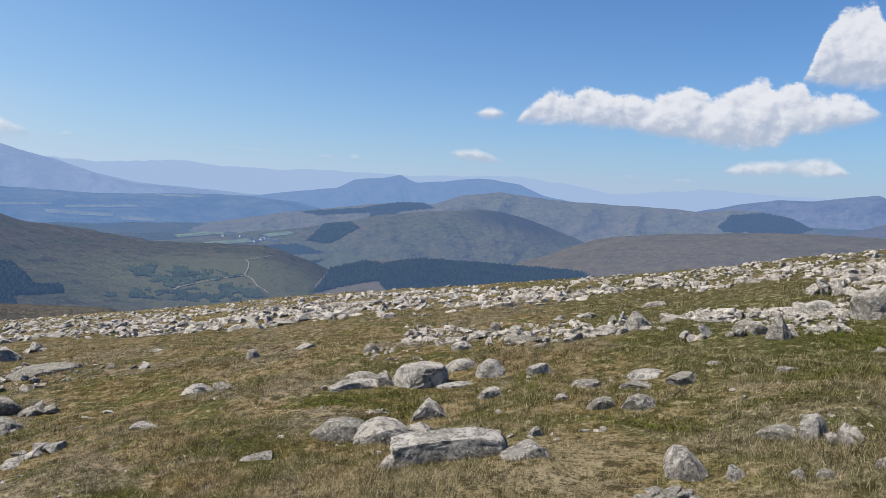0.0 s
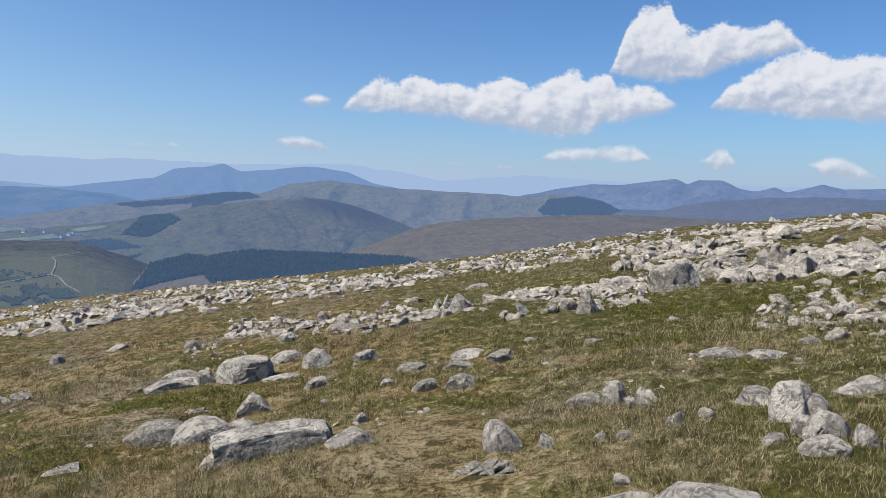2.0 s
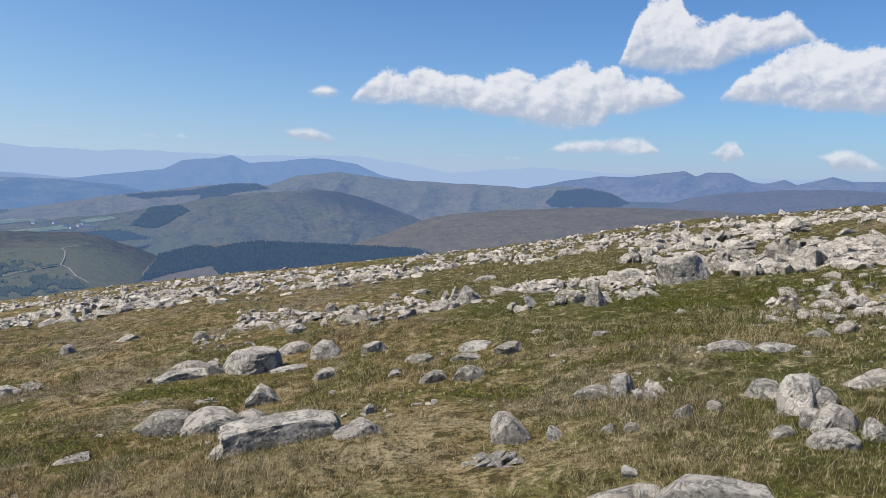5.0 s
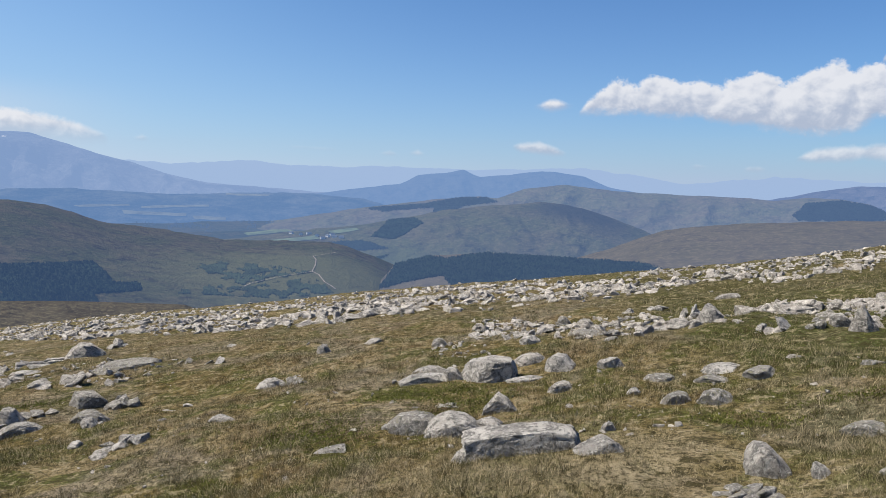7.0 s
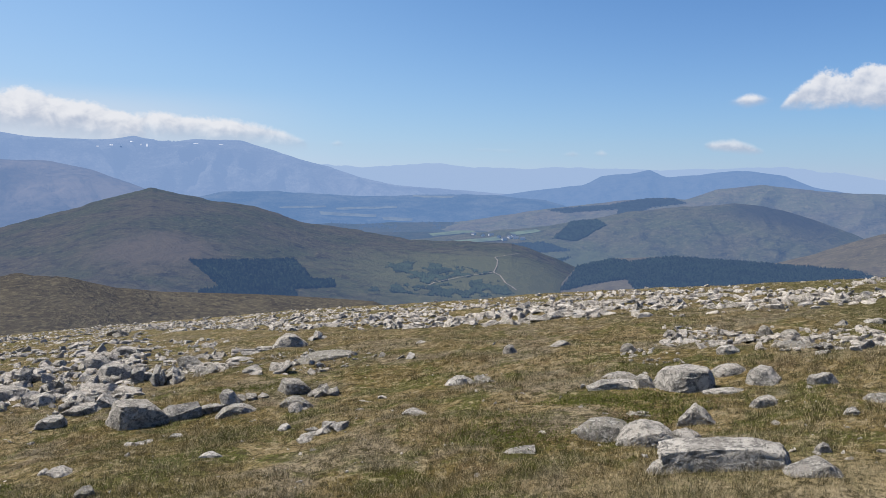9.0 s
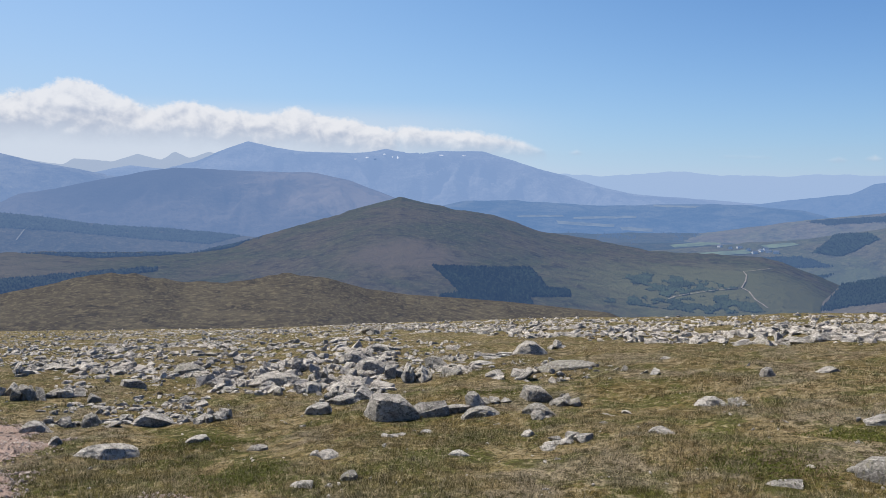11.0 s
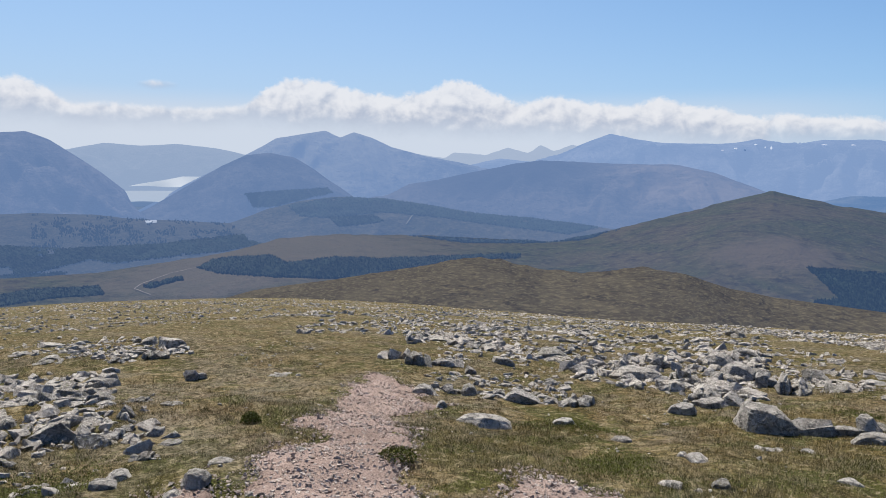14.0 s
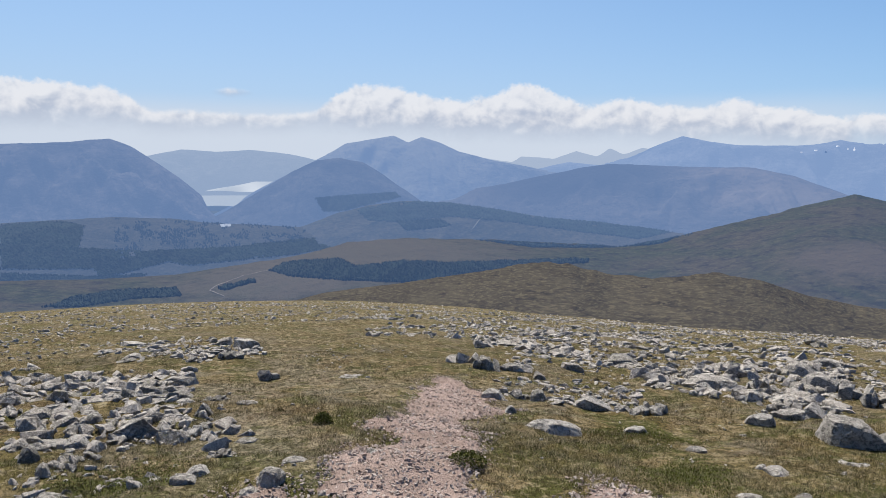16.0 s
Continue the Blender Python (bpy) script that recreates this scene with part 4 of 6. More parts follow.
RIGHT_BOULDERS_B = [
    (3.00, 3.30, 0.11, 0.03), (3.18, 3.33, 0.11, 0.07), (2.87, 3.05, 0.08, 0.02),
]
WEST_BOULDERS = [
    (-8.46, 13.38, 0.71, 0.10), (-7.85, 11.87, 0.43, 0.05),
]
WEST_BOULDERS_B = [
    (-4.05, 6.88, 0.16, 0.06), (-4.58, 12.37, 0.17, 0.04),
]
FIELD_BOULDERS = [
    (-16.56, 8.11, 0.74, 0.08), (-14.02, 7.60, 0.64, 0.09), (-12.35, 7.46, 0.44, 0.14), (-14.64, 8.53, 0.34, 0.09),
]
FIELD_BOULDERS_B = [
    (-10.01, 6.96, 0.25, 0.09), (-9.48, 4.93, 0.27, 0.11), (-11.44, 6.31, 0.26, 0.12),
]
BLOCK_HEAP = [
    (-5.35, 6.32, 0.29, 0.04),
]
BLOCK_HEAP_B = [
    (-10.85, 11.53, 0.56, 0.18), (-9.14, 12.08, 0.46, 0.18), (-12.35, 14.07, 0.56, 0.13), (-18.97, 21.16, 0.72, 0.29), (-5.16, 6.64, 0.17, 0.03), (-8.00, 8.98, 0.15, 0.06),
]
PATH_STONES = [
    (-8.90, 1.15, 0.22, 0.03), (-11.29, 2.98, 0.41, 0.03), (-6.19, 1.84, 0.13, 0.05), (-5.46, 1.25, 0.09, 0.03),
]
FAR_WEST_STONES = [
    (-11.94, -0.41, 0.24, 0.06), (-11.93, 0.17, 0.59, 0.09), (-11.37, 0.49, 0.34, 0.08), (-10.57, -0.31, 0.27, 0.05), (-9.47, 0.86, 0.29, 0.07),
]
FAR_WEST_STONES_B = [
    (-6.73, -0.06, 0.12, 0.04),
]
LOW_HEAP = [
    (-14.83, 1.24, 0.45, 0.10), (-13.73, 1.47, 0.41, 0.17), (-16.38, 2.01, 0.50, 0.20), (-14.03, 1.05, 0.35, 0.07), (-16.92, 1.64, 0.43, 0.17), (-15.86, 2.06, 0.48, 0.15),
    (-14.23, 0.87, 0.29, 0.08), (-18.11, -0.18, 0.54, 0.08), (-14.82, -0.16, 0.45, 0.04), (-17.48, 0.39, 0.35, 0.10), (-16.60, -0.61, 0.50, 0.07), (-15.30, -0.14, 0.31, 0.08),
]


# the larger rocks: x, y, length, height above the turf, turn, depth, silhouette
RIGHT_ROCKS = [
    (3.96, 3.63, 0.37, 0.20, -47, 0.30, "slab"), (3.41, 3.28, 0.33, 0.06, -23, 0.20, "slab"), (7.46, 7.80, 0.39, 0.24, -35, 0.45, "block"),
    (3.86, 4.05, 0.44, 0.17, -27, 0.35, "peak"), (7.34, 8.26, 0.40, 0.17, -52, 0.45, "block"), (3.47, 4.02, 0.33, 0.08, -11, 0.25, "wedge"),
    (2.89, 3.34, 0.12, 0.10, -21, 0.12, "dome"), (6.06, 7.13, 0.31, 0.09, -51, 0.30, "block"), (2.85, 3.56, 0.28, 0.14, -15, 0.20, "dome"),
    (2.65, 3.35, 0.24, 0.07, -15, 0.16, "cobble"), (6.10, 7.80, 0.61, 0.28, -49, 0.50, "dome"), (3.00, 3.85, 0.17, 0.10, -41, 0.18, "cobble"),
    (4.13, 5.31, 0.20, 0.04, -52, 0.20, "dome"), (2.79, 3.65, 0.15, 0.09, -29, 0.12, "cobble"), (8.33, 11.05, 0.56, 0.22, -47, 0.50, "dome"),
    (2.90, 3.89, 0.23, 0.20, -69, 0.22, "cobble"),
]
RIGHT_ROCKS_B = [
    (6.47, 9.00, 0.55, 0.43, -46, 0.50, "dome"), (2.60, 3.65, 0.15, 0.03, -36, 0.15, "dome"), (3.60, 5.07, 0.31, 0.04, -44, 0.20, "ramp"),
    (2.97, 4.31, 0.24, 0.09, -57, 0.20, "slab"), (5.68, 8.90, 0.58, 0.24, -43, 0.50, "block"), (3.37, 5.33, 0.41, 0.06, -31, 0.30, "dome"),
    (7.22, 11.77, 0.51, 0.24, -42, 0.50, "block"), (2.58, 4.22, 0.11, 0.05, -8, 0.10, "cobble"), (1.92, 3.16, 0.56, 0.11, -42, 0.30, "ramp"),
]
EAST_ROCKS = [
    (4.79, 8.43, 0.67, 0.32, -40, 0.60, "block"), (2.33, 4.16, 0.14, 0.08, -55, 0.10, "wedge"), (2.37, 4.63, 0.25, 0.12, -41, 0.20, "ramp"),
    (5.34, 10.71, 0.57, 0.27, -19, 0.40, "block"), (4.48, 9.21, 0.46, 0.11, -36, 0.35, "dome"), (2.03, 4.18, 0.10, 0.03, -34, 0.10, "cobble"),
    (1.73, 3.59, 0.10, 0.04, -27, 0.10, "ramp"), (2.26, 4.78, 0.14, 0.14, -57, 0.15, "cobble"), (1.58, 3.46, 0.43, 0.04, -39, 0.25, "wedge"),
    (2.12, 4.94, 0.28, 0.07, -55, 0.20, "dome"), (1.65, 4.38, 0.11, 0.07, -47, 0.10, "ramp"), (2.76, 8.33, 0.37, 0.19, -38, 0.30, "dome"),
    (1.43, 4.56, 0.24, 0.17, -11, 0.20, "dome"), (2.13, 6.87, 0.31, 0.06, -24, 0.25, "block"), (1.19, 4.13, 0.32, 0.05, -47, 0.25, "dome"),
    (1.88, 7.15, 0.35, 0.07, -34, 0.25, "block"),
]
EAST_ROCKS_B = [
    (1.58, 6.13, 0.28, 0.10, -32, 0.25, "dome"), (1.74, 6.92, 0.33, 0.05, -33, 0.20, "block"),
]
NEAR_ROCKS = [
    (1.30, 6.27, 0.26, 0.07, -21, 0.22, "dome"), (1.33, 7.11, 0.34, 0.04, 10, 0.20, "block"), (1.03, 6.63, 0.13, 0.04, -11, 0.15, "dome"),
    (0.99, 7.71, 0.27, 0.09, -27, 0.20, "block"), (0.52, 4.96, 0.33, 0.07, 16, 0.22, "wedge"),
]
SLAB_ROCKS = [
    (0.52, 8.02, 0.32, 0.15, -21, 0.25, "dome"), (0.48, 7.33, 0.26, 0.08, -23, 0.20, "dome"), (0.24, 8.46, 0.36, 0.08, 1, 0.20, "dome"),
    (0.16, 7.77, 0.38, 0.03, 7, 0.20, "slab"), (0.09, 5.22, 0.79, 0.165, -4, 0.30, "log"), (-0.06, 6.78, 0.34, 0.17, -18, 0.20, "peak"),
    (-0.21, 8.00, 0.72, 0.22, -3, 0.42, "block"), (-0.17, 6.18, 0.25, 0.08, -17, 0.20, "cobble"), (-0.24, 5.43, 0.13, 0.09, -28, 0.10, "slab"),
]
MID_ROCKS = [
    (-0.29, 5.17, 0.18, 0.07, -27, 0.15, "dome"), (-0.41, 6.07, 0.50, 0.16, 6, 0.30, "dome"), (-0.56, 8.04, 0.22, 0.12, -15, 0.20, "slab"),
    (-0.87, 8.44, 0.41, 0.06, -13, 0.20, "dome"), (-0.87, 8.03, 0.57, 0.06, 24, 0.25, "slab"), (-0.75, 6.23, 0.49, 0.14, -11, 0.25, "cobble"),
    (-0.98, 6.28, 0.12, 0.03, -9, 0.10, "cobble"),
]
CRACKED_ROCKS = [
    (-1.35, 5.80, 0.29, 0.02, 21, 0.15, "block"), (-2.59, 10.60, 0.21, 0.12, 4, 0.20, "dome"), (-2.43, 8.57, 0.28, 0.07, 36, 0.25, "dome"),
    (-2.82, 8.94, 0.39, 0.09, 28, 0.25, "dome"), (-2.71, 7.14, 0.28, 0.05, 41, 0.20, "block"), (-4.24, 10.80, 0.37, 0.09, 12, 0.20, "dome"),
    (-4.75, 10.91, 0.30, 0.08, 14, 0.20, "dome"), (-3.56, 8.13, 0.41, 0.05, 44, 0.20, "dome"),
]
WEST_ROCKS = [
    (-5.72, 11.06, 1.07, 0.09, 18, 0.50, "block"), (-3.47, 6.70, 0.48, 0.11, 8, 0.30, "wedge"), (-4.61, 8.85, 0.40, 0.15, 18, 0.40, "slab"),
    (-7.86, 14.78, 0.44, 0.21, 18, 0.40, "dome"), (-3.56, 6.48, 0.21, 0.03, 10, 0.15, "block"), (-4.47, 7.93, 0.41, 0.13, 40, 0.30, "block"),
    (-4.31, 7.60, 0.19, 0.08, 10, 0.20, "block"), (-5.06, 8.85, 0.42, 0.17, 40, 0.35, "block"), (-7.97, 13.75, 0.72, 0.25, 40, 0.50, "dome"),
    (-6.19, 10.09, 0.75, 0.18, 40, 0.50, "block"),
]
FIELD_ROCKS = [
    (-5.46, 8.48, 0.46, 0.06, 43, 0.30, "dome"), (-5.10, 7.64, 0.49, 0.12, 25, 0.25, "dome"), (-5.57, 8.19, 0.26, 0.17, 25, 0.30, "slab"),
    (-4.11, 5.78, 0.22, 0.04, 56, 0.12, "block"), (-5.71, 7.65, 0.76, 0.19, 47, 0.35, "block"), (-7.55, 10.07, 0.84, 0.22, 40, 0.50, "block"),
    (-7.85, 9.76, 0.52, 0.33, 30, 0.40, "block"), (-8.55, 10.11, 0.35, 0.31, 31, 0.40, "block"), (-6.21, 7.25, 0.68, 0.31, 51, 0.50, "block"),
]
HEAP_ROCKS = [
    (-9.45, 10.46, 0.64, 0.29, 33, 0.40, "block"), (-7.37, 8.04, 0.31, 0.16, 34, 0.30, "block"), (-4.36, 4.59, 0.19, 0.05, 61, 0.15, "block"),
    (-7.47, 7.75, 0.57, 0.10, 34, 0.35, "block"), (-8.44, 8.69, 0.46, 0.11, 51, 0.30, "block"), (-7.94, 8.14, 0.43, 0.21, 35, 0.35, "block"),
    (-5.07, 5.07, 0.24, 0.05, 41, 0.20, "block"), (-7.40, 7.19, 0.45, 0.11, 56, 0.30, "block"), (-10.01, 9.73, 0.37, 0.22, 38, 0.30, "block"),
    (-5.23, 5.04, 0.10, 0.04, 26, 0.10, "dome"), (-8.65, 8.27, 0.29, 0.15, 37, 0.25, "block"), (-4.53, 4.23, 0.21, 0.03, 44, 0.14, "block"),
    (-11.03, 10.21, 0.34, 0.34, 37, 0.30, "block"), (-10.20, 8.89, 0.97, 0.21, 59, 0.55, "slab"),
]
TRAIL_ROCKS = [
    (-6.37, 5.31, 0.26, 0.04, 67, 0.15, "block"), (-10.14, 7.85, 0.38, 0.08, 56, 0.25, "dome"), (-8.22, 6.13, 0.47, 0.19, 44, 0.30, "block"),
    (-7.22, 5.19, 0.35, 0.06, 75, 0.20, "block"), (-13.59, 9.52, 0.70, 0.19, 55, 0.50, "dome"), (-8.84, 5.67, 0.55, 0.13, 55, 0.30, "block"),
    (-9.14, 5.35, 0.44, 0.09, 50, 0.25, "dome"), (-7.44, 4.28, 0.72, 0.11, 81, 0.35, "block"), (-9.34, 5.11, 0.26, 0.15, 52, 0.20, "dome"),
]
BROKEN_ROCKS = [
    (-11.86, 6.05, 0.61, 0.16, 73, 0.30, "block"), (-8.26, 4.15, 0.15, 0.08, 65, 0.12, "dome"), (-9.48, 4.50, 0.34, 0.12, 55, 0.20, "dome"),
    (-11.82, 5.47, 0.49, 0.29, 76, 0.40, "block"), (-16.10, 7.33, 0.50, 0.20, 56, 0.40, "block"), (-12.71, 5.45, 0.63, 0.27, 58, 0.40, "block"),
    (-6.25, 1.21, 0.23, 0.03, 81, 0.15, "dome"), (-5.70, 0.92, 0.21, 0.10, 50, 0.16, "block"), (-11.59, 1.79, 0.33, 0.17, 92, 0.20, "block"),
    (-5.67, 0.78, 0.18, 0.03, 51, 0.12, "block"), (-7.36, 0.95, 0.26, 0.02, 64, 0.15, "block"), (-7.81, 0.85, 0.22, 0.08, 65, 0.15, "peak"),
    (-6.83, 0.68, 0.24, 0.05, 68, 0.15, "dome"), (-8.22, 0.79, 0.29, 0.05, 105, 0.18, "dome"), (-8.54, 0.67, 0.22, 0.14, 73, 0.15, "peak"),
    (-6.39, 0.46, 0.20, 0.06, 67, 0.16, "dome"),
]
BROKEN_ROCKS_B = [
    (-7.85, 0.46, 0.28, 0.10, 70, 0.22, "block"), (-6.27, 0.35, 0.27, 0.06, 68, 0.18, "block"), (-9.43, 0.50, 0.26, 0.05, 86, 0.18, "dome"),
    (-9.73, 0.48, 0.28, 0.07, 78, 0.22, "dome"), (-9.39, 0.11, 0.42, 0.04, -280, 0.22, "block"),
]
FARWEST_ROCKS = [
    (-8.05, -0.01, 0.46, 0.18, -274, 0.22, "wedge"), (-9.59, -0.22, 0.29, 0.09, -278, 0.22, "dome"), (-8.78, -0.42, 0.18, 0.08, -270, 0.20, "dome"),
    (-7.24, -0.44, 0.32, 0.05, -246, 0.20, "block"), (-7.88, -0.51, 0.25, 0.11, -282, 0.20, "dome"), (-8.47, -0.58, 0.19, 0.06, -270, 0.20, "ramp"),
    (-9.48, -0.70, 0.36, 0.10, -275, 0.28, "dome"), (-11.70, -0.97, 0.44, 0.16, -274, 0.30, "dome"), (-6.32, -0.57, 0.53, 0.06, -283, 0.25, "dome"),
    (-6.92, -0.68, 0.12, 0.10, -277, 0.12, "dome"), (-9.49, -1.04, 0.29, 0.07, -273, 0.25, "block"), (-7.99, -0.90, 0.57, 0.07, -282, 0.30, "block"),
    (-11.81, -1.35, 0.40, 0.11, -273, 0.25, "block"), (-7.40, -0.84, 0.18, 0.15, -277, 0.15, "dome"), (-10.00, -1.35, 0.27, 0.12, -271, 0.25, "dome"),
]


def boulder(x, y, length, height, turn, depth, kind, rng, label, group, split=0.0):
    shapes = CRACKED[kind] if length > 0.22 and rng.uniform() < (split or (0.6 if math.hypot(x, y) > 8.5 else 0.0)) else ROCKS[kind]
    ob = new("boulder", shapes[int(rng.integers(len(shapes)))])
    z = float(ground_z(np.array([x]), np.array([y]))[0])
    ends = np.array([-0.5, 0.5]) * max(length, 0.4)
    low, high = ground_z(x + ends * math.cos(radians(turn)), y + ends * math.sin(radians(turn)), False)
    fall = math.degrees(math.atan2(high - low, max(length, 0.4)))
    if shapes is CRACKED[kind]:
        height *= 0.78
    m = pose(x, y, z - 0.012, rng.normal(0, 2.5), rng.normal(0, 2.5) - fall, turn)
    ob.matrix_basis = m @ Matrix.Diagonal((length / 2 * 1.03, depth / 2 * 1.1, height + 0.012, 1))
    return tagged(ob, label.format(worded(length, height)), "boulder", group)


def worded(length, height):
    shape = "flat slab" if height < 0.22 * length else "upright block" if height > 0.6 * length else "rounded block"
    return ("large " if length > 0.55 else "small " if length < 0.2 else "") + shape


def rocks(rows, group, label, seed, split=0.0):
    rng = np.random.default_rng(seed)
    for x, y, length, height, turn, depth, kind in rows:
        boulder(x, y, length, height, turn, depth, kind, rng, label, group, split)


def boulders(rows, group, label, seed, bulk=1.0):
    rng = np.random.default_rng(seed)
    for x, y, length, height in rows:
        toward = math.degrees(math.atan2(-x, y))
        kind = ("block", "dome", "peak", "wedge", "ramp", "slab")[int(rng.integers(6))] if height > 0.25 * length else ("slab", "dome", "ramp")[int(rng.integers(3))]
        boulder(x, y, length * 1.08, height * bulk, toward + rng.uniform(-30, 30), length * rng.uniform(0.6, 0.95), kind, rng, label, group, 0.6 if "near" not in group and "right" not in group else 0.1)


rocks(RIGHT_ROCKS, "right boulders", "{} of weathered granite with yellow-green lichen in grass", 90)
rocks(RIGHT_ROCKS_B, "right boulders", "{} of weathered granite with yellow-green lichen in grass", 91)
rocks(EAST_ROCKS, "east stones", "{} of pale granite on mossy turf", 92, 0.25)
rocks(EAST_ROCKS_B, "east stones", "{} of pale granite on mossy turf", 93, 0.25)
rocks(NEAR_ROCKS, "near boulders", "{} of grey lichened granite half sunk in straw grass", 94)
rocks(SLAB_ROCKS, "near boulders", "{} of grey lichened granite leaning out of straw grass", 95)
rocks(MID_ROCKS, "near boulders", "{} of grey lichened granite half sunk in straw grass", 96)
rocks(CRACKED_ROCKS, "west boulders", "{} of grey granite lying in straw grass", 97)
rocks(WEST_ROCKS, "west boulders", "{} of grey granite with dark cracks in brown grass", 98, 0.55)
rocks(FIELD_ROCKS, "block heap", "{} of cracked grey granite in the block heap", 99, 0.55)
rocks(HEAP_ROCKS, "boulder field", "{} of grey granite in the boulder field", 100, 0.55)
rocks(TRAIL_ROCKS, "stones by the path", "{} of granite beside the gravel path", 101, 0.55)
rocks(BROKEN_ROCKS, "broken stones", "{} of broken granite on mossy turf beside the path", 102, 0.60)
rocks(BROKEN_ROCKS_B, "broken stones", "{} of broken granite on mossy turf beside the path", 103, 0.60)
rocks(FARWEST_ROCKS, "far west stones", "{} of broken granite on mossy turf", 104, 0.60)

boulders(NEAR_BOULDERS, "near boulders", "{} of grey lichened granite half sunk in straw grass", 100, 0.92)
boulders(NEAR_BOULDERS_B, "near boulders", "{} of grey lichened granite half sunk in straw grass", 101, 0.78)
boulders(MIDDLE_STONES, "middle stones", "{} of pale granite among low grass", 102, 0.92)
boulders(EAST_HEAP, "east boulder heap", "{} of pale granite piled in a heap", 103, 1.1)
boulders(EAST_STONES, "east stones", "{} of pale granite on mossy turf", 104, 0.8)
boulders(EAST_STONES_B, "east stones", "{} of pale granite on mossy turf", 105, 0.8)
boulders(RIGHT_BOULDERS, "right boulders", "{} of weathered granite with yellow-green lichen in grass", 106, 0.92)
boulders(RIGHT_BOULDERS_B, "right boulders", "{} of weathered granite with yellow-green lichen in grass", 107, 0.92)
boulders(WEST_BOULDERS, "west boulders", "{} of grey granite with dark cracks in brown grass", 108)
boulders(WEST_BOULDERS_B, "west boulders", "{} of grey granite with dark cracks in brown grass", 109)
boulders(FIELD_BOULDERS, "boulder field", "{} of grey granite in the boulder field", 110)
boulders(FIELD_BOULDERS_B, "boulder field", "{} of grey granite in the boulder field", 111)
boulders(BLOCK_HEAP, "block heap", "{} of cracked grey granite in the block heap", 112, 1.15)
boulders(BLOCK_HEAP_B, "block heap", "{} of cracked grey granite in the block heap", 113, 1.15)
boulders(PATH_STONES, "stones by the path", "{} of granite beside the gravel path", 114, 0.75)
boulders(FAR_WEST_STONES, "far west stones", "{} of broken granite on mossy turf", 115, 0.75)
boulders(FAR_WEST_STONES_B, "far west stones", "{} of broken granite on mossy turf", 116, 0.75)
boulders(LOW_HEAP, "low heap", "{} of granite in a low heap on the turf", 117)

# ---------------------------------------------------------------- path and grass
TREAD = [(-4.2, 1.35, 0.50), (-5.4, 1.80, 0.52), (-6.6, 2.40, 0.44), (-7.8, 3.00, 0.40), (-9.0, 3.70, 0.56), (-9.8, 4.15, 0.46), (-10.7, 4.22, 0.12)]
SIDE = [(-4.55, 3.25, 0.34), (-4.95, 3.45, 0.22), (-4.7, 0.55, 0.30), (-5.5, 0.85, 0.30)]


def path_depth(x, y):
    """Metres inside the edge of the gravel (below 0: outside), with a ragged rim."""
    best = np.full(np.shape(x), -9.0)
    for (ax, ay, aw), (bx, by, bw) in zip(TREAD[:-1], TREAD[1:]):
        t = np.clip(((x - ax) * (bx - ax) + (y - ay) * (by - ay)) / ((bx - ax) ** 2 + (by - ay) ** 2), 0, 1)
        best = np.maximum(best, aw + (bw - aw) * t - np.hypot(x - ax - t * (bx - ax), y - ay - t * (by - ay)))
    for ax, ay, aw in SIDE:
        best = np.maximum(best, aw - np.hypot(x - ax, y - ay))
    return best + 0.52 * fractal(x * 1.9, y * 1.9, 5, 71)


def build_path():
    xs, ys = np.meshgrid(np.arange(-19, -3.5, 0.05), np.arange(-0.5, 6.5, 0.05))
    deep = path_depth(xs, ys)
    zs = ground_z(xs, ys) + np.clip(deep * 0.25, -0.02, 0.014) + 0.012 * fractal(xs * 9, ys * 9, 3, 8)
    keep = (deep[:-1, :-1] > -0.05) & (deep[1:, 1:] > -0.05)
    rows, cols = xs.shape
    i = np.arange(rows * cols).reshape(rows, cols)
    quads = np.stack([i[:-1, :-1], i[:-1, 1:], i[1:, 1:], i[1:, :-1]], -1)[keep]
    used, flat = np.unique(quads, return_inverse=True)
    me = bpy.data.meshes.new("gravel_path")
    me.from_pydata(np.stack([xs, ys, zs], -1).reshape(-1, 3)[used].tolist(), [], flat.reshape(-1, 4).tolist())
    me.polygons.foreach_set("use_smooth", np.full(len(me.polygons), True))
    me.materials.append(GRAVEL)
    tagged(new("gravel_path", me), "worn pinkish gravel footpath running down through grass", "path", kind="structure")
    rng = np.random.default_rng(21)
    r, a = 4.2 + 8.0 * rng.uniform(0, 1, 120000) ** 1.4, np.radians(rng.uniform(50, 96, 120000))
    x, y = -np.sin(a) * r, np.cos(a) * r
    keep = np.flatnonzero(path_depth(x, y) > rng.uniform(-0.22, 0.06, len(x)))[:21000]
    verts, faces, base = [], [], 0
    for x, y, z in zip(x[keep], y[keep], ground_z(x[keep], y[keep]) + 0.012):
        v, t = GRIT[rng.integers(len(GRIT))]
        size = 0.0055 * (4.6 ** (rng.uniform() ** 2.8))
        turn = Euler((rng.normal(0, 0.4), rng.normal(0, 0.4), rng.uniform(0, 6.28))).to_matrix()
        verts.append((v * size) @ np.array(turn).T + np.array([x, y, z + size * 0.25]))
        faces.append(t + base)
        base += len(v)
    tagged(joined("gravel", verts, faces, PEBBLES), "loose pinkish stones strewn on the footpath", "gravel", kind="stuff")


build_path()


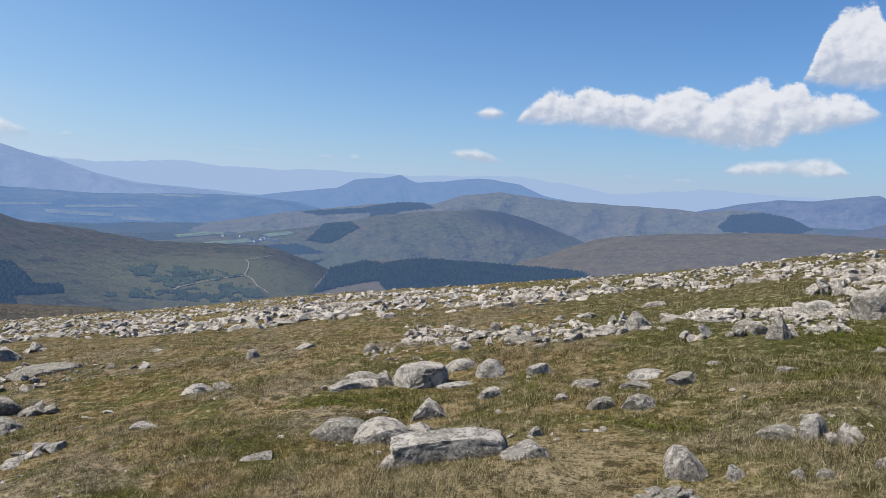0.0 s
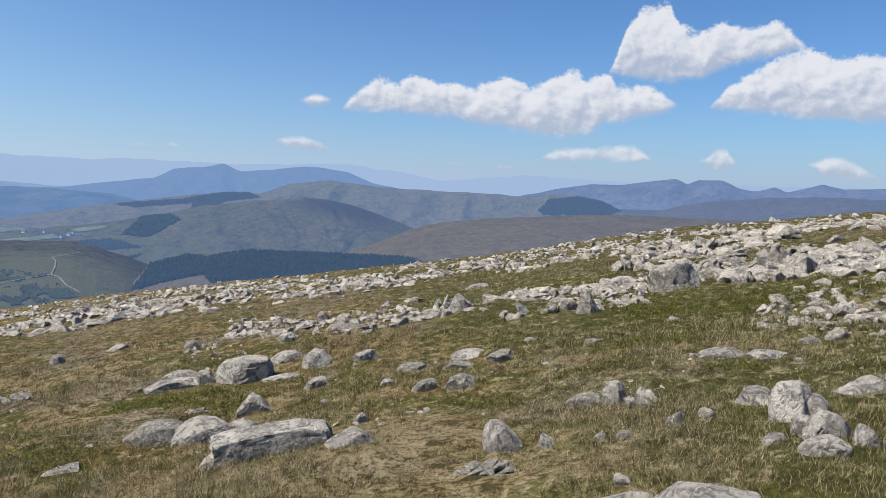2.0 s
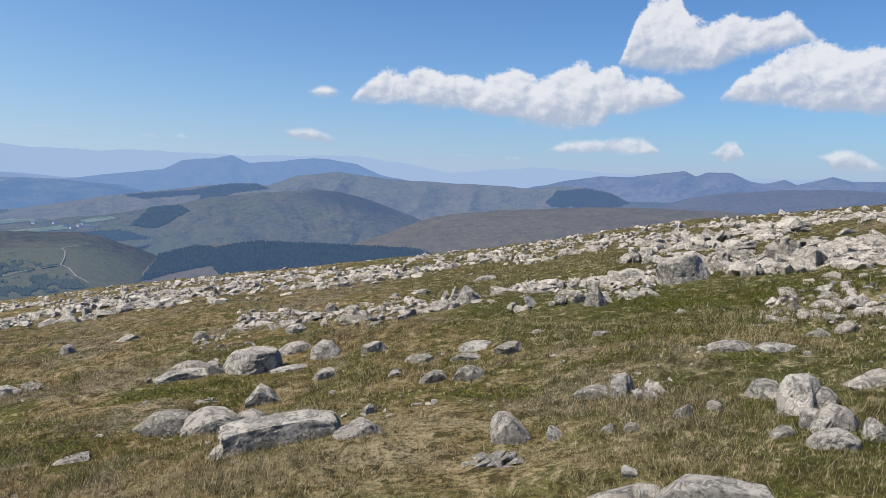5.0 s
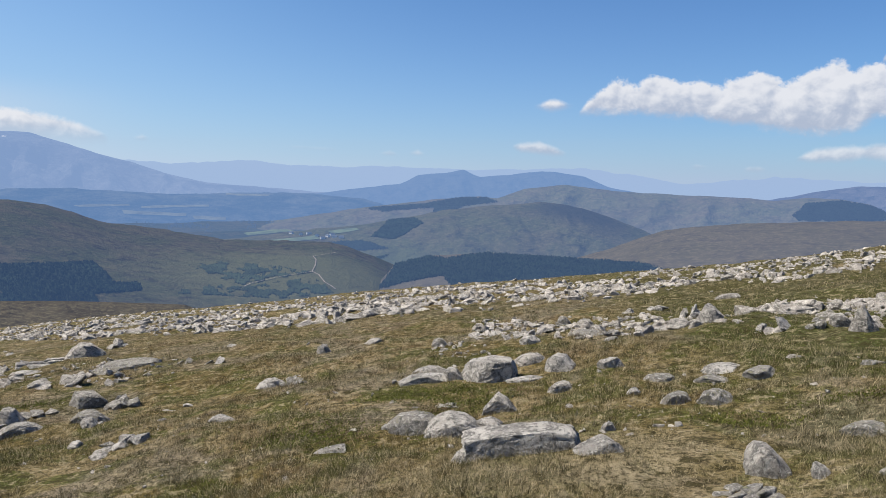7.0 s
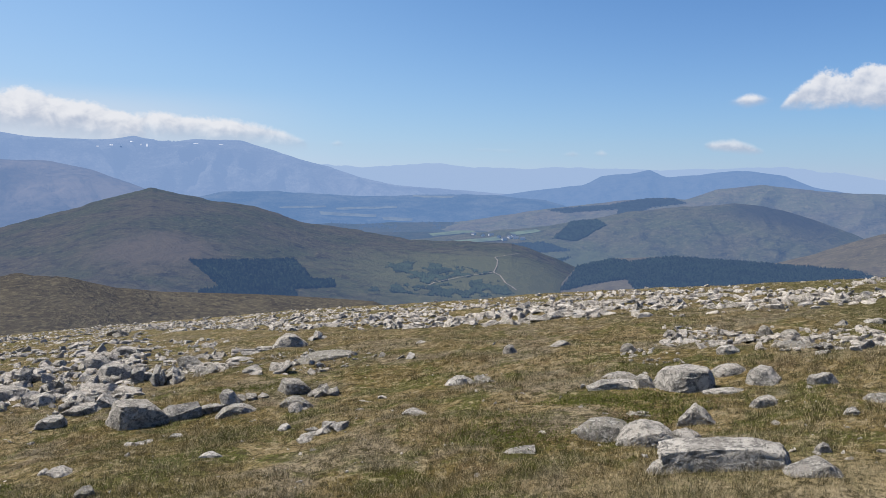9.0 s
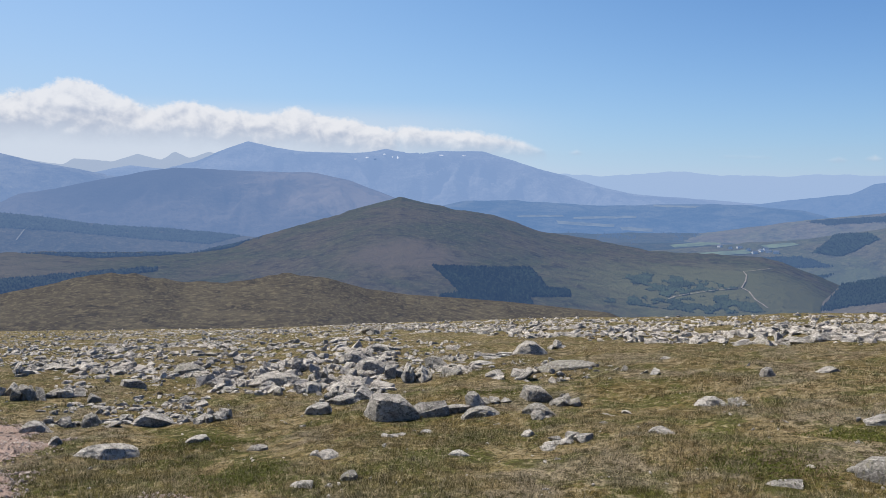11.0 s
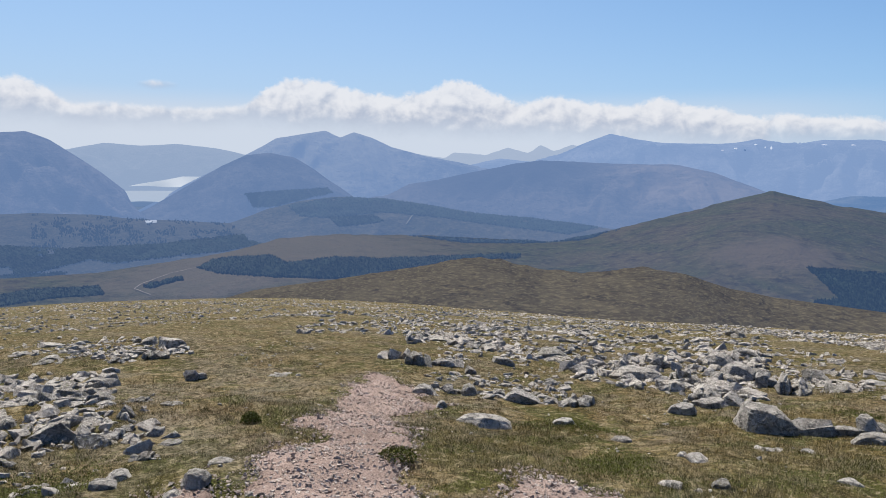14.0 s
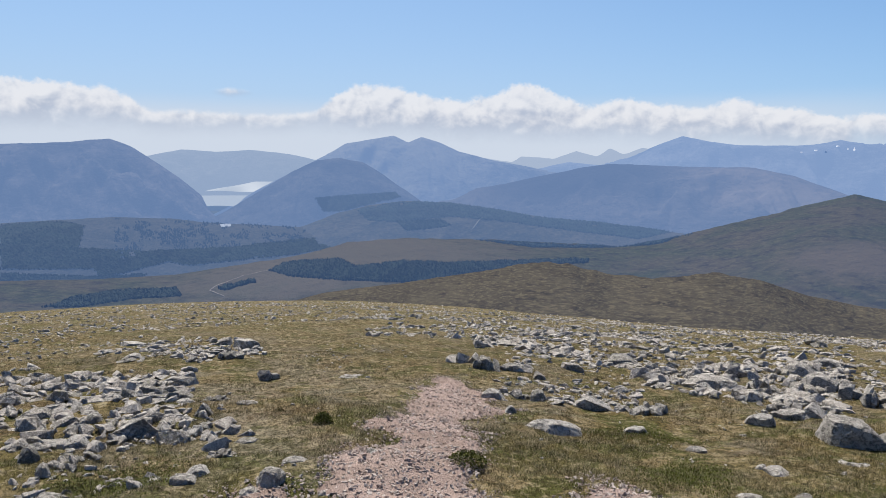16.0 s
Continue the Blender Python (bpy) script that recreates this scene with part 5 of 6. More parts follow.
def build_grass():
    rng = np.random.default_rng(77)
    parts = []
    #        near, far, blades, to a tuft, length, width
    for near, far, count, tuft, length, width in ((3.3, 5.5, 440000, 18, 0.050, 0.0032), (5.5, 9.0, 480000, 20, 0.050, 0.0046),
                                                  (9.0, 16.0, 360000, 20, 0.046, 0.0072), (16.0, 42.0, 200000, 16, 0.036, 0.0130)):
        n = count // tuft
        r = np.sqrt(rng.uniform(near**2, far**2, n)) if far < 15 else near * (far / near) ** rng.uniform(0, 1, n)
        a = np.radians(rng.uniform(-54, 103, n))
        x, y = -np.sin(a) * r, np.cos(a) * r
        lush = fractal(x * 0.9, y * 0.9, 3, 51) + 0.5 * fractal(x * 3.1, y * 3.1, 2, 52)
        keep = (path_depth(x, y) < -0.03) & (lush > -0.36 + 0.15 * rng.uniform(-1, 1, n))
        x, y, lush = x[keep], y[keep], lush[keep]
        m = len(x)
        tall = (0.6 + 0.8 * np.clip(lush + 0.3, 0, 1)) * rng.uniform(0.55, 1.3, m) * (1 + 0.8 * (rng.uniform(0, 1, m) > 0.90))
        x, y, tall = np.repeat(x, tuft), np.repeat(y, tuft), np.repeat(tall, tuft)
        k = len(x)
        ang, off = rng.uniform(0, 2 * math.pi, k), 0.05 * (width / 0.0024) ** 0.5 * np.sqrt(rng.uniform(0, 1, k))
        bx, by = x + np.cos(ang) * off, y + np.sin(ang) * off
        bz = ground_z(bx, by) - 0.008
        high = length * tall * rng.uniform(0.45, 1.15, k)
        lean = rng.uniform(0.2, 1.25, k)
        wind = ang + rng.normal(0, 0.7, k)
        tx, ty, tz = bx + np.cos(wind) * high * np.sin(lean) + 0.05 * high, by + np.sin(wind) * high * np.sin(lean), bz + high * np.cos(lean)
        side = rng.uniform(0, math.pi, k)
        w = width * rng.uniform(0.6, 1.3, k)
        sx, sy = np.cos(side) * w / 2, np.sin(side) * w / 2
        pts = np.stack([np.stack([bx - sx, by - sy, bz], -1), np.stack([bx + sx, by + sy, bz], -1), np.stack([tx, ty, tz], -1)], 1)
        parts.append((pts.reshape(-1, 3), k))
    verts, faces, base = [], [], 0
    for pts, k in parts:
        i = np.arange(k)[:, None] * 3 + base
        verts.append(pts)
        faces.append(i + np.array([0, 1, 2]))
        base += 3 * k
    return tagged(joined("grass", verts, faces, BLADES), "short bleached and olive hill grass in tufts", "grass", kind="stuff")


build_grass()



def heath_clump(x, y, wide, tall, seed):
    """A low cushion of dwarf shrub: woody twigs and a crown of small leaves."""
    rng = np.random.default_rng(seed)
    z = float(ground_z(np.array([x]), np.array([y]))[0])
    thing = tagged(new("heath_clump"), "low dark green dwarf shrub cushion beside the path", "shrub", "shrub cushions")
    thing.matrix_basis = pose(x, y, z)
    for name, count, mat in (("leaves", 1500, LEAF), ("twigs", 120, TWIG)):
        verts, faces = [], []
        for k in range(count):
            a, u = rng.uniform(0, 6.28), math.sqrt(rng.uniform())
            top = tall * (1 - u * u) ** 0.6 * rng.uniform(0.45, 1.05)
            p = Vector((math.cos(a) * wide * u, math.sin(a) * wide * u, top))
            i = len(verts)
            if name == "leaves":
                d = Vector(rng.normal(0, 1, 3)).normalized() * rng.uniform(0.010, 0.020)
                e = d.cross(Vector(rng.normal(0, 1, 3))).normalized() * 0.005
                verts += [p, p + d * 0.5 + e, p + d, p + d * 0.5 - e]
                faces.append((i, i + 1, i + 2, i + 3))
            else:
                root = Vector((p.x * 0.4, p.y * 0.4, -0.02))
                verts += [root, root + Vector((0.004, 0, 0)), p]
                faces.append((i, i + 1, i + 2))
        me = bpy.data.meshes.new(name)
        me.from_pydata(verts, [], faces)
        me.materials.append(mat)
        new(name, me).parent = thing


# low mats of bilberry and moss: x, y, half length across and along the view
MATS = [(4.07, 7.57, 0.58, 0.65), (4.98, 6.89, 0.82, 0.52), (3.28, 4.96, 0.34, 0.15), (4.31, 4.24, 0.30, 0.39), (2.46, 5.60, 0.54, 0.15), (2.98, 3.14, 0.33, 0.15),
        (2.80, 4.12, 0.13, 0.33), (-1.63, 6.20, 0.53, 0.46), (-0.81, 7.42, 0.83, 0.38), (-0.40, 6.88, 0.43, 0.12), (-6.59, -0.10, 0.53, 0.59), (-5.31, 4.29, 0.41, 0.73),
        (-7.11, 5.31, 0.62, 0.39), (-6.00, 8.95, 0.66, 0.23), (1.65, 5.63, 0.46, 0.23), (-0.25, 7.10, 0.42, 0.17), (5.9, 6.2, 0.7, 0.4), (3.2, 6.1, 0.6, 0.25)]


def bilberry_mat(x, y, wide, deep, seed):
    """A ragged low mat of small upright leaves, hugging the ground."""
    rng = np.random.default_rng(seed)
    n = int(5200 * min(2.2, wide * deep / 0.25))
    toward = math.atan2(-x, y)
    u, v = rng.normal(0, 0.55, n), rng.normal(0, 0.55, n)
    ragged = 1.0 + 0.9 * fractal(u * 1.7 + seed, v * 1.7, 3, 61)
    keep = np.hypot(u, v) < ragged
    u, v = u[keep] * wide, v[keep] * deep
    px, py = x + u * math.cos(toward) - v * math.sin(toward), y + u * math.sin(toward) + v * math.cos(toward)
    lump = 0.5 + fractal(px * 9, py * 9, 2, 62)
    n = len(px)
    pz = ground_z(px, py) + np.clip(lump, 0, 1) * 0.035 * rng.uniform(0.1, 1.1, n)
    a, b = rng.uniform(0, 2 * math.pi, n), rng.uniform(0.2, 1.2, n)
    d = np.stack([np.cos(a) * np.cos(b), np.sin(a) * np.cos(b), np.sin(b)], -1) * rng.uniform(0.010, 0.024, n)[:, None]
    e = np.stack([-np.sin(a), np.cos(a), 0 * a], -1) * rng.uniform(0.003, 0.006, n)[:, None]
    p = np.stack([px, py, pz], -1)
    pts = np.stack([p - e, p + e, p + d], 1).reshape(-1, 3)
    tagged(joined("bilberry_mat", [pts], [np.arange(3 * n).reshape(-1, 3)], LEAF), "low dark green bilberry and moss mat in the turf", "shrub", "bilberry mats", kind="stuff")


CLUMPS = [(-5.60, 2.42, 0.16, 0.09), (-7.68, 1.74, 0.10, 0.10)]
LEAF = plain_material("shrub leaves", (0.125, 0.135, 0.026), 0.7, 0.0, 0.35, 20.0, island=True)
TWIG = plain_material("shrub twigs", (0.09, 0.06, 0.035), 0.9, 0.0, 0.2, 20.0)
for k, (x, y, wide, tall) in enumerate(CLUMPS):
    heath_clump(x, y, wide, tall, 300 + k)
for k, mat_row in enumerate(MATS):
    bilberry_mat(*mat_row, 400 + k)

# ---------------------------------------------------------------- woods, water and tracks of the distance
from mathutils.bvhtree import BVHTree

SHAPES = {}


def drape(where, az, el):
    """The place on the land form named where, seen from the eye at that azimuth and height."""
    if where not in SHAPES:
        me = (LAND.get(where) or ground).data
        SHAPES[where] = BVHTree.FromPolygons([v.co for v in me.vertices], [p.vertices for p in me.polygons])
    a, e = radians(az), radians(el)
    way = Vector((-math.sin(a) * math.cos(e), math.cos(a) * math.cos(e), math.sin(e)))
    start = Vector((0, 0, EYE)) + way * (300 if where == "ground" else 1)
    return SHAPES[where].ray_cast(start, way)[0]


def patch(name, label, edge, color, haze, where, category="field"):
    """A patch of other ground laid over the land: a fan of draped points."""
    bm = bmesh.new()
    mid = (sum(p[0] for p in edge) / len(edge), sum(p[1] for p in edge) / len(edge))
    rings = []
    for t in (0.0, 0.34, 0.67, 1.0):
        ring = []
        for (a0, e0), (a1, e1) in zip(edge, edge[1:] + edge[:1]):
            for k in range(6):
                a, e = a0 + (a1 - a0) * k / 6, e0 + (e1 - e0) * k / 6
                wob = 0.06 * float(fractal(np.array([a * 3.0]), np.array([e * 5.0]), 3, 12)[0])
                hits = [drape(w, mid[0] + (a - mid[0]) * t, mid[1] + (e - mid[1]) * t + wob * t) for w in where]
                hits = [h for h in hits if h is not None]
                if hits:
                    best = min(hits, key=lambda h: h.length)
                    ring.append(bm.verts.new(best * 0.9985 + Vector((0, 0, 0.8))))
                else:
                    ring.append(None)
        rings.append(ring)
    for inner, outer in zip(rings[:-1], rings[1:]):
        n = len(inner)
        for k in range(n):
            quad = [inner[k], inner[(k + 1) % n], outer[(k + 1) % n], outer[k]]
            if all(quad):
                bm.faces.new(quad)
    bmesh.ops.remove_doubles(bm, verts=bm.verts, dist=0.05)
    me = bpy.data.meshes.new(name)
    bm.to_mesh(me)
    bm.free()
    me.materials.append(plain_material(name + " cover", color, 1.0, haze, 0.3, 0.03))
    tagged(new(name, me), label, category, kind="structure")


def inside(poly, x, y):
    hit = np.zeros(np.shape(x), bool)
    for (ax, ay), (bx, by) in zip(poly, poly[1:] + poly[:1]):
        if ay != by:
            hit ^= ((ay > y) != (by > y)) & (x < (bx - ax) * (y - ay) / (by - ay) + ax)
    return hit


def spruce(rng, at, tall, broad):
    """A ragged conifer of two stacked cones."""
    verts, faces = [], []
    for low, high, wide in ((0.0, 0.72, 1.0), (0.34, 1.0, 0.68)):
        i = len(verts)
        spin = rng.uniform(0, 6.28)
        for k in range(5):
            q = wide * broad * rng.uniform(0.75, 1.2)
            verts.append((at[0] + math.cos(spin + k * 1.257) * q, at[1] + math.sin(spin + k * 1.257) * q, at[2] + tall * low * rng.uniform(0.8, 1.1)))
        verts.append((at[0] + rng.normal(0, 0.1) * broad, at[1] + rng.normal(0, 0.1) * broad, at[2] + tall * high))
        faces += [(i + k, i + (k + 1) % 5, i + 5) for k in range(5)]
    return verts, faces


def wood(label, where, edge, count, tall, haze, color=(0.030, 0.052, 0.030), seed=0, name="plantation", broad=0.42, patchy=-9.0):
    """A wood seen from far off: a closed canopy over the ground, and the tree tops that break it."""
    rng = np.random.default_rng(seed + 500)
    (lo_a, lo_e), (hi_a, hi_e) = np.min(edge, axis=0), np.max(edge, axis=0)

    def grows(a, e):
        wob = 0.10 * fractal(a * 2.2, e * 2.2, 3, seed)
        return inside(edge, a + wob, e + wob * 0.6) & (fractal(a * 1.3, e * 3.0, 3, seed + 5) >= patchy)

    verts, faces, base = [], [], 0
    # canopy
    az, el = np.meshgrid(np.arange(lo_a, hi_a + 0.1, 0.10), np.arange(lo_e, hi_e + 0.05, 0.05))
    held = grows(az, el)
    if patchy > 0.0:          # scattered trees only
        held[:] = False
    cell = held[:-1, :-1] & held[1:, :-1] & held[:-1, 1:] & held[1:, 1:]
    used = np.zeros_like(held)
    for di in (0, 1):
        for dj in (0, 1):
            used[di:cell.shape[0] + di, dj:cell.shape[1] + dj] |= cell
    index = np.full(held.shape, -1)
    canopy = []
    for i, j in zip(*np.nonzero(used)):
        at = drape(where, float(az[i, j]), float(el[i, j]))
        if at is not None:
            index[i, j] = len(canopy)
            canopy.append((at.x, at.y, at.z + tall * (0.42 + 0.35 * rng.uniform(-1, 1))))
    quads = np.stack([index[:-1, :-1], index[:-1, 1:], index[1:, 1:], index[1:, :-1]], -1)[cell]
    quads = quads[(quads >= 0).all(1)]
    if len(quads):
        verts.append(np.array(canopy))
        faces += [quads[:, [0, 1, 2]], quads[:, [0, 2, 3]]]
        base = len(canopy)
    # tree tops
    a, e = rng.uniform(lo_a, hi_a, count * 12), rng.uniform(lo_e, hi_e, count * 12)
    good = np.flatnonzero(grows(a, e))[:count]
    for a, e in zip(a[good], e[good]):
        at = drape(where, float(a), float(e))
        if at is None:
            continue
        v, t = spruce(rng, at - Vector((0, 0, 1.0)), tall * rng.uniform(0.7, 1.2), tall * broad)
        verts.append(np.array(v))
        faces.append(np.array(t) + base)
        base += len(v)
    if not verts:
        return
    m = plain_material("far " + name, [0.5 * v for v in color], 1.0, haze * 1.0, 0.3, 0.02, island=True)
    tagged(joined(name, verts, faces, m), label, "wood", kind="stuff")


SPRUCE = "dark green spruce plantation with straight felled edges"
wood(SPRUCE, "moor_hill", [(37.4, -5.5), (32.5, -5.7), (29.9, -5.65), (29.2, -6.35), (28.7, -7.15), (26.9, -7.35), (26.9, -7.85), (30, -7.85), (29.5, -8.75), (33.8, -8.3), (36.8, -8.0), (36.8, -7.75), (35.3, -7.55), (36.2, -6.6)], 5000, 5, 0.22, seed=1)
wood(SPRUCE, "forest_slope", [(9.9, -8.3), (8.5, -6.35), (5.9, -5.75), (4.6, -5.95), (1.6, -5.5), (-4.4, -5.8), (-8.5, -6.0), (-13.8, -6.35), (-11.8, -7.1), (-4.4, -8.2), (4.2, -8.1), (4.9, -7.3), (6.0, -7.4)], 8000, 5, 0.25, seed=2)
wood(SPRUCE, "middle_hill", [(10.4, -4.3), (8.9, -2.95), (7.0, -2.85), (6.35, -3.25), (8.5, -4.5)], 2000, 5, 0.32, seed=3)
wood(SPRUCE, "moor_hill", [(81.6, -5.9), (80, -5.3), (76.2, -5.1), (75, -5.75), (71.5, -5.35), (67.9, -5.5), (62.9, -5.3), (57.4, -5.1), (57.4, -5.4), (62.9, -5.9), (65, -6.35), (67.9, -6.9), (71.5, -7.0), (75.8, -6.8), (80, -6.4)], 5000, 5, 0.24, seed=4)
wood(SPRUCE, "moor_hill", [(96.6, -7.85), (94.6, -7.25), (91.7, -6.95), (88, -6.95), (87.6, -7.6), (91, -7.65), (94.2, -8.0)], 1500, 4.5, 0.22, seed=5)
wood("thin strip of dark spruce behind the moor edge", "moor_hill", [(65.9, -3.75), (58.7, -4.1), (54.5, -4.05), (50.3, -3.25), (50.0, -3.1), (52.5, -3.95), (56.6, -4.3), (61.6, -4.3)], 1400, 5, 0.30, seed=6)
wood("small spruce shelter belt on pale moor", "moor_hill", [(85.3, -7.1), (82.5, -6.5), (82.4, -6.8), (84.7, -7.3)], 200, 5, 0.22, seed=7)
wood("low green birch scrub on the moor", "moor_hill", [(23.8, -6.1), (21, -5.95), (17, -6.45), (14.7, -6.9), (19.9, -7.75), (21.9, -7.05)], 900, 3.0, 0.23, (0.085, 0.115, 0.055), 8, "scrub", 0.5, -0.10)
wood("low green birch scrub on the moor", "moor_hill", [(25, -7.95), (22.3, -7.65), (19.5, -7.85), (14.5, -7.2), (13.2, -8.5), (17, -8.85), (24.2, -8.2)], 900, 3.0, 0.23, (0.085, 0.115, 0.055), 9, "scrub", 0.5, -0.10)
WOODLAND = "hazy blue-green valley woodland"
VALLEY_GREEN = (0.028, 0.050, 0.035)
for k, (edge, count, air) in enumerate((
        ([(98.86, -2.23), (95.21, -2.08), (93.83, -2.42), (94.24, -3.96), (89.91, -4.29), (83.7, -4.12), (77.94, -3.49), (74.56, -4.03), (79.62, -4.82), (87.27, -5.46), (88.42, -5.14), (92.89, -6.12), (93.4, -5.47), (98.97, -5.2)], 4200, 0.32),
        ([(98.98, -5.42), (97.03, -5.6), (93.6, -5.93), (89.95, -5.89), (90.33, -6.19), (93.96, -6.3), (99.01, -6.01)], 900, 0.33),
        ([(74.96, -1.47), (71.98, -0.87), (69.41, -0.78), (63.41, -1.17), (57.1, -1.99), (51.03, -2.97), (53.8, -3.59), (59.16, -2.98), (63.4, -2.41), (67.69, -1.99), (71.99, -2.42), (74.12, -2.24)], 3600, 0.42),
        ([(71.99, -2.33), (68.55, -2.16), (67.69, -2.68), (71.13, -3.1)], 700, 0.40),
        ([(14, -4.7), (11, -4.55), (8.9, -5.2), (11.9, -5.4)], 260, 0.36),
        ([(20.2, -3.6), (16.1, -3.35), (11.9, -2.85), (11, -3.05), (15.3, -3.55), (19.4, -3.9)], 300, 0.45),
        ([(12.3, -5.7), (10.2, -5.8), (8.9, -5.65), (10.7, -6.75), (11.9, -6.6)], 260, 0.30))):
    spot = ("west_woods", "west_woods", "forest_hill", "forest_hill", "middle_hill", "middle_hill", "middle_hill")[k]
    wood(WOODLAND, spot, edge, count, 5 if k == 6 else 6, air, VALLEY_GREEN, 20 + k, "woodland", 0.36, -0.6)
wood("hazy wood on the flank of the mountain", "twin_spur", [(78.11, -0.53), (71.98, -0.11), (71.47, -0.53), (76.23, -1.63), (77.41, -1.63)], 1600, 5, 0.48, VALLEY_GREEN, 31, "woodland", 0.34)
# added dark trees imitate a cloud shadow lying on the hill
wood("dark trees in place of a cloud shadow on a rounded hill", "north_hill", [(-20.0, -2.42), (-20.84, -1.55), (-22.98, -1.3), (-24.69, -1.6), (-26.4, -2.32), (-25.14, -2.65), (-20.43, -2.76)], 2400, 5, 0.40, (0.02, 0.035, 0.03), 32)
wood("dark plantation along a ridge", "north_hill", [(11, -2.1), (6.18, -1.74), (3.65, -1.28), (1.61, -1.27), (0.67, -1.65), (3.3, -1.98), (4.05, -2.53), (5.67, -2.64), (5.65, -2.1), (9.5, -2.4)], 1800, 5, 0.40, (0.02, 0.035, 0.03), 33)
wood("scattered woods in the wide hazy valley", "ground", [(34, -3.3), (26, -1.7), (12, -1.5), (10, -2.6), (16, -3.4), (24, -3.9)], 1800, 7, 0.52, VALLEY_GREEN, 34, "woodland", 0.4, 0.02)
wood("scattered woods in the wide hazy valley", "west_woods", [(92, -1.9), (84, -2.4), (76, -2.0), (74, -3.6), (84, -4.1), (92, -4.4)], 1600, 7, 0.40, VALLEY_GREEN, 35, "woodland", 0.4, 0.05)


def track(label, where, line, width, haze, color=(0.27, 0.235, 0.19)):
    """A pale stony track laid over the land."""
    pts = []
    for (a0, e0), (a1, e1) in zip(line[:-1], line[1:]):
        for k in range(8):
            p = drape(where, a0 + (a1 - a0) * k / 8, e0 + (e1 - e0) * k / 8 + 0.01 * math.sin(k * 1.9 + a0))
            if p is not None:
                pts.append(p)
    bm = bmesh.new()
    prev = None
    for p, q in zip(pts, pts[1:] + [pts[-1] * 2 - pts[-2]]):
        side = Vector((-(q - p).y, (q - p).x, 0)).normalized() * width / 2
        pair = [bm.verts.new(p + side + Vector((0, 0, 1.6))), bm.verts.new(p - side + Vector((0, 0, 1.6)))]
        if prev:
            bm.faces.new((prev[0], prev[1], pair[1], pair[0]))
        prev = pair
    me = bpy.data.meshes.new("track")
    bm.to_mesh(me)
    bm.free()
    me.materials.append(plain_material("track stone", color, 0.95, haze, 0.2, 0.05))
    tagged(new("track", me), label, "track", kind="structure")


for edge in ([(19.8, -3.9), (17.0, -3.6), (16.1, -3.8), (19.4, -4.1)], [(17.8, -4.45), (14.6, -4.15), (14.1, -4.4), (17.4, -4.7)], [(13.6, -3.85), (11.6, -3.6), (11.2, -3.75), (13.2, -4.05)]):
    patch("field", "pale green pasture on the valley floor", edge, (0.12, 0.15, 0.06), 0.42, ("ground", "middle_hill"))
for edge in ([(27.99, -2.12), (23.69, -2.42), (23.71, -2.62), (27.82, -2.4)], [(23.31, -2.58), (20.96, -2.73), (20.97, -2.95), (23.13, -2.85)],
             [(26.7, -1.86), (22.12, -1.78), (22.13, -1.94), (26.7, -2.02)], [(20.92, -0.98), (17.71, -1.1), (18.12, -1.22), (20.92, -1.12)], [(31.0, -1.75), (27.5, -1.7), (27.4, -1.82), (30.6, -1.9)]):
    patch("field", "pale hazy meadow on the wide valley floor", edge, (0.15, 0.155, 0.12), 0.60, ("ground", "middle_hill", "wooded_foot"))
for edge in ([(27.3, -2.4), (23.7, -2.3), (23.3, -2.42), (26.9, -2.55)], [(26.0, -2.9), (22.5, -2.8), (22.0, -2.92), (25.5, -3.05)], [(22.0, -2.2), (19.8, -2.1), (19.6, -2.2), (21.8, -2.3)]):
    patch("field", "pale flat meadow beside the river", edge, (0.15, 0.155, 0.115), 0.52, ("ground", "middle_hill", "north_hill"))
HILL_TRACK = "pale bulldozed hill track winding over the moor"
track(HILL_TRACK, "moor_hill", [(12.8, -5.45), (14.7, -5.75), (14.5, -6.0), (14.55, -6.4), (14.8, -6.9), (17, -7.2), (19.3, -7.66), (19.9, -7.93)], 2.1, 0.22)
track(HILL_TRACK, "moor_hill", [(14.8, -6.9), (14.3, -7.15), (13.9, -7.7), (13.4, -8.0), (13.0, -8.3)], 2.2, 0.22)
track(HILL_TRACK, "moor_hill", [(80, -5.65), (83.3, -6.3), (85.3, -7.0), (85.7, -7.3), (84.5, -7.85)], 2.0, 0.24, (0.23, 0.20, 0.16))
track("pale farm track across the valley floor", "forest_hill", [(66.1, -2.9), (65.6, -2.2), (65.0, -1.85)], 3.5, 0.45, (0.22, 0.20, 0.16))


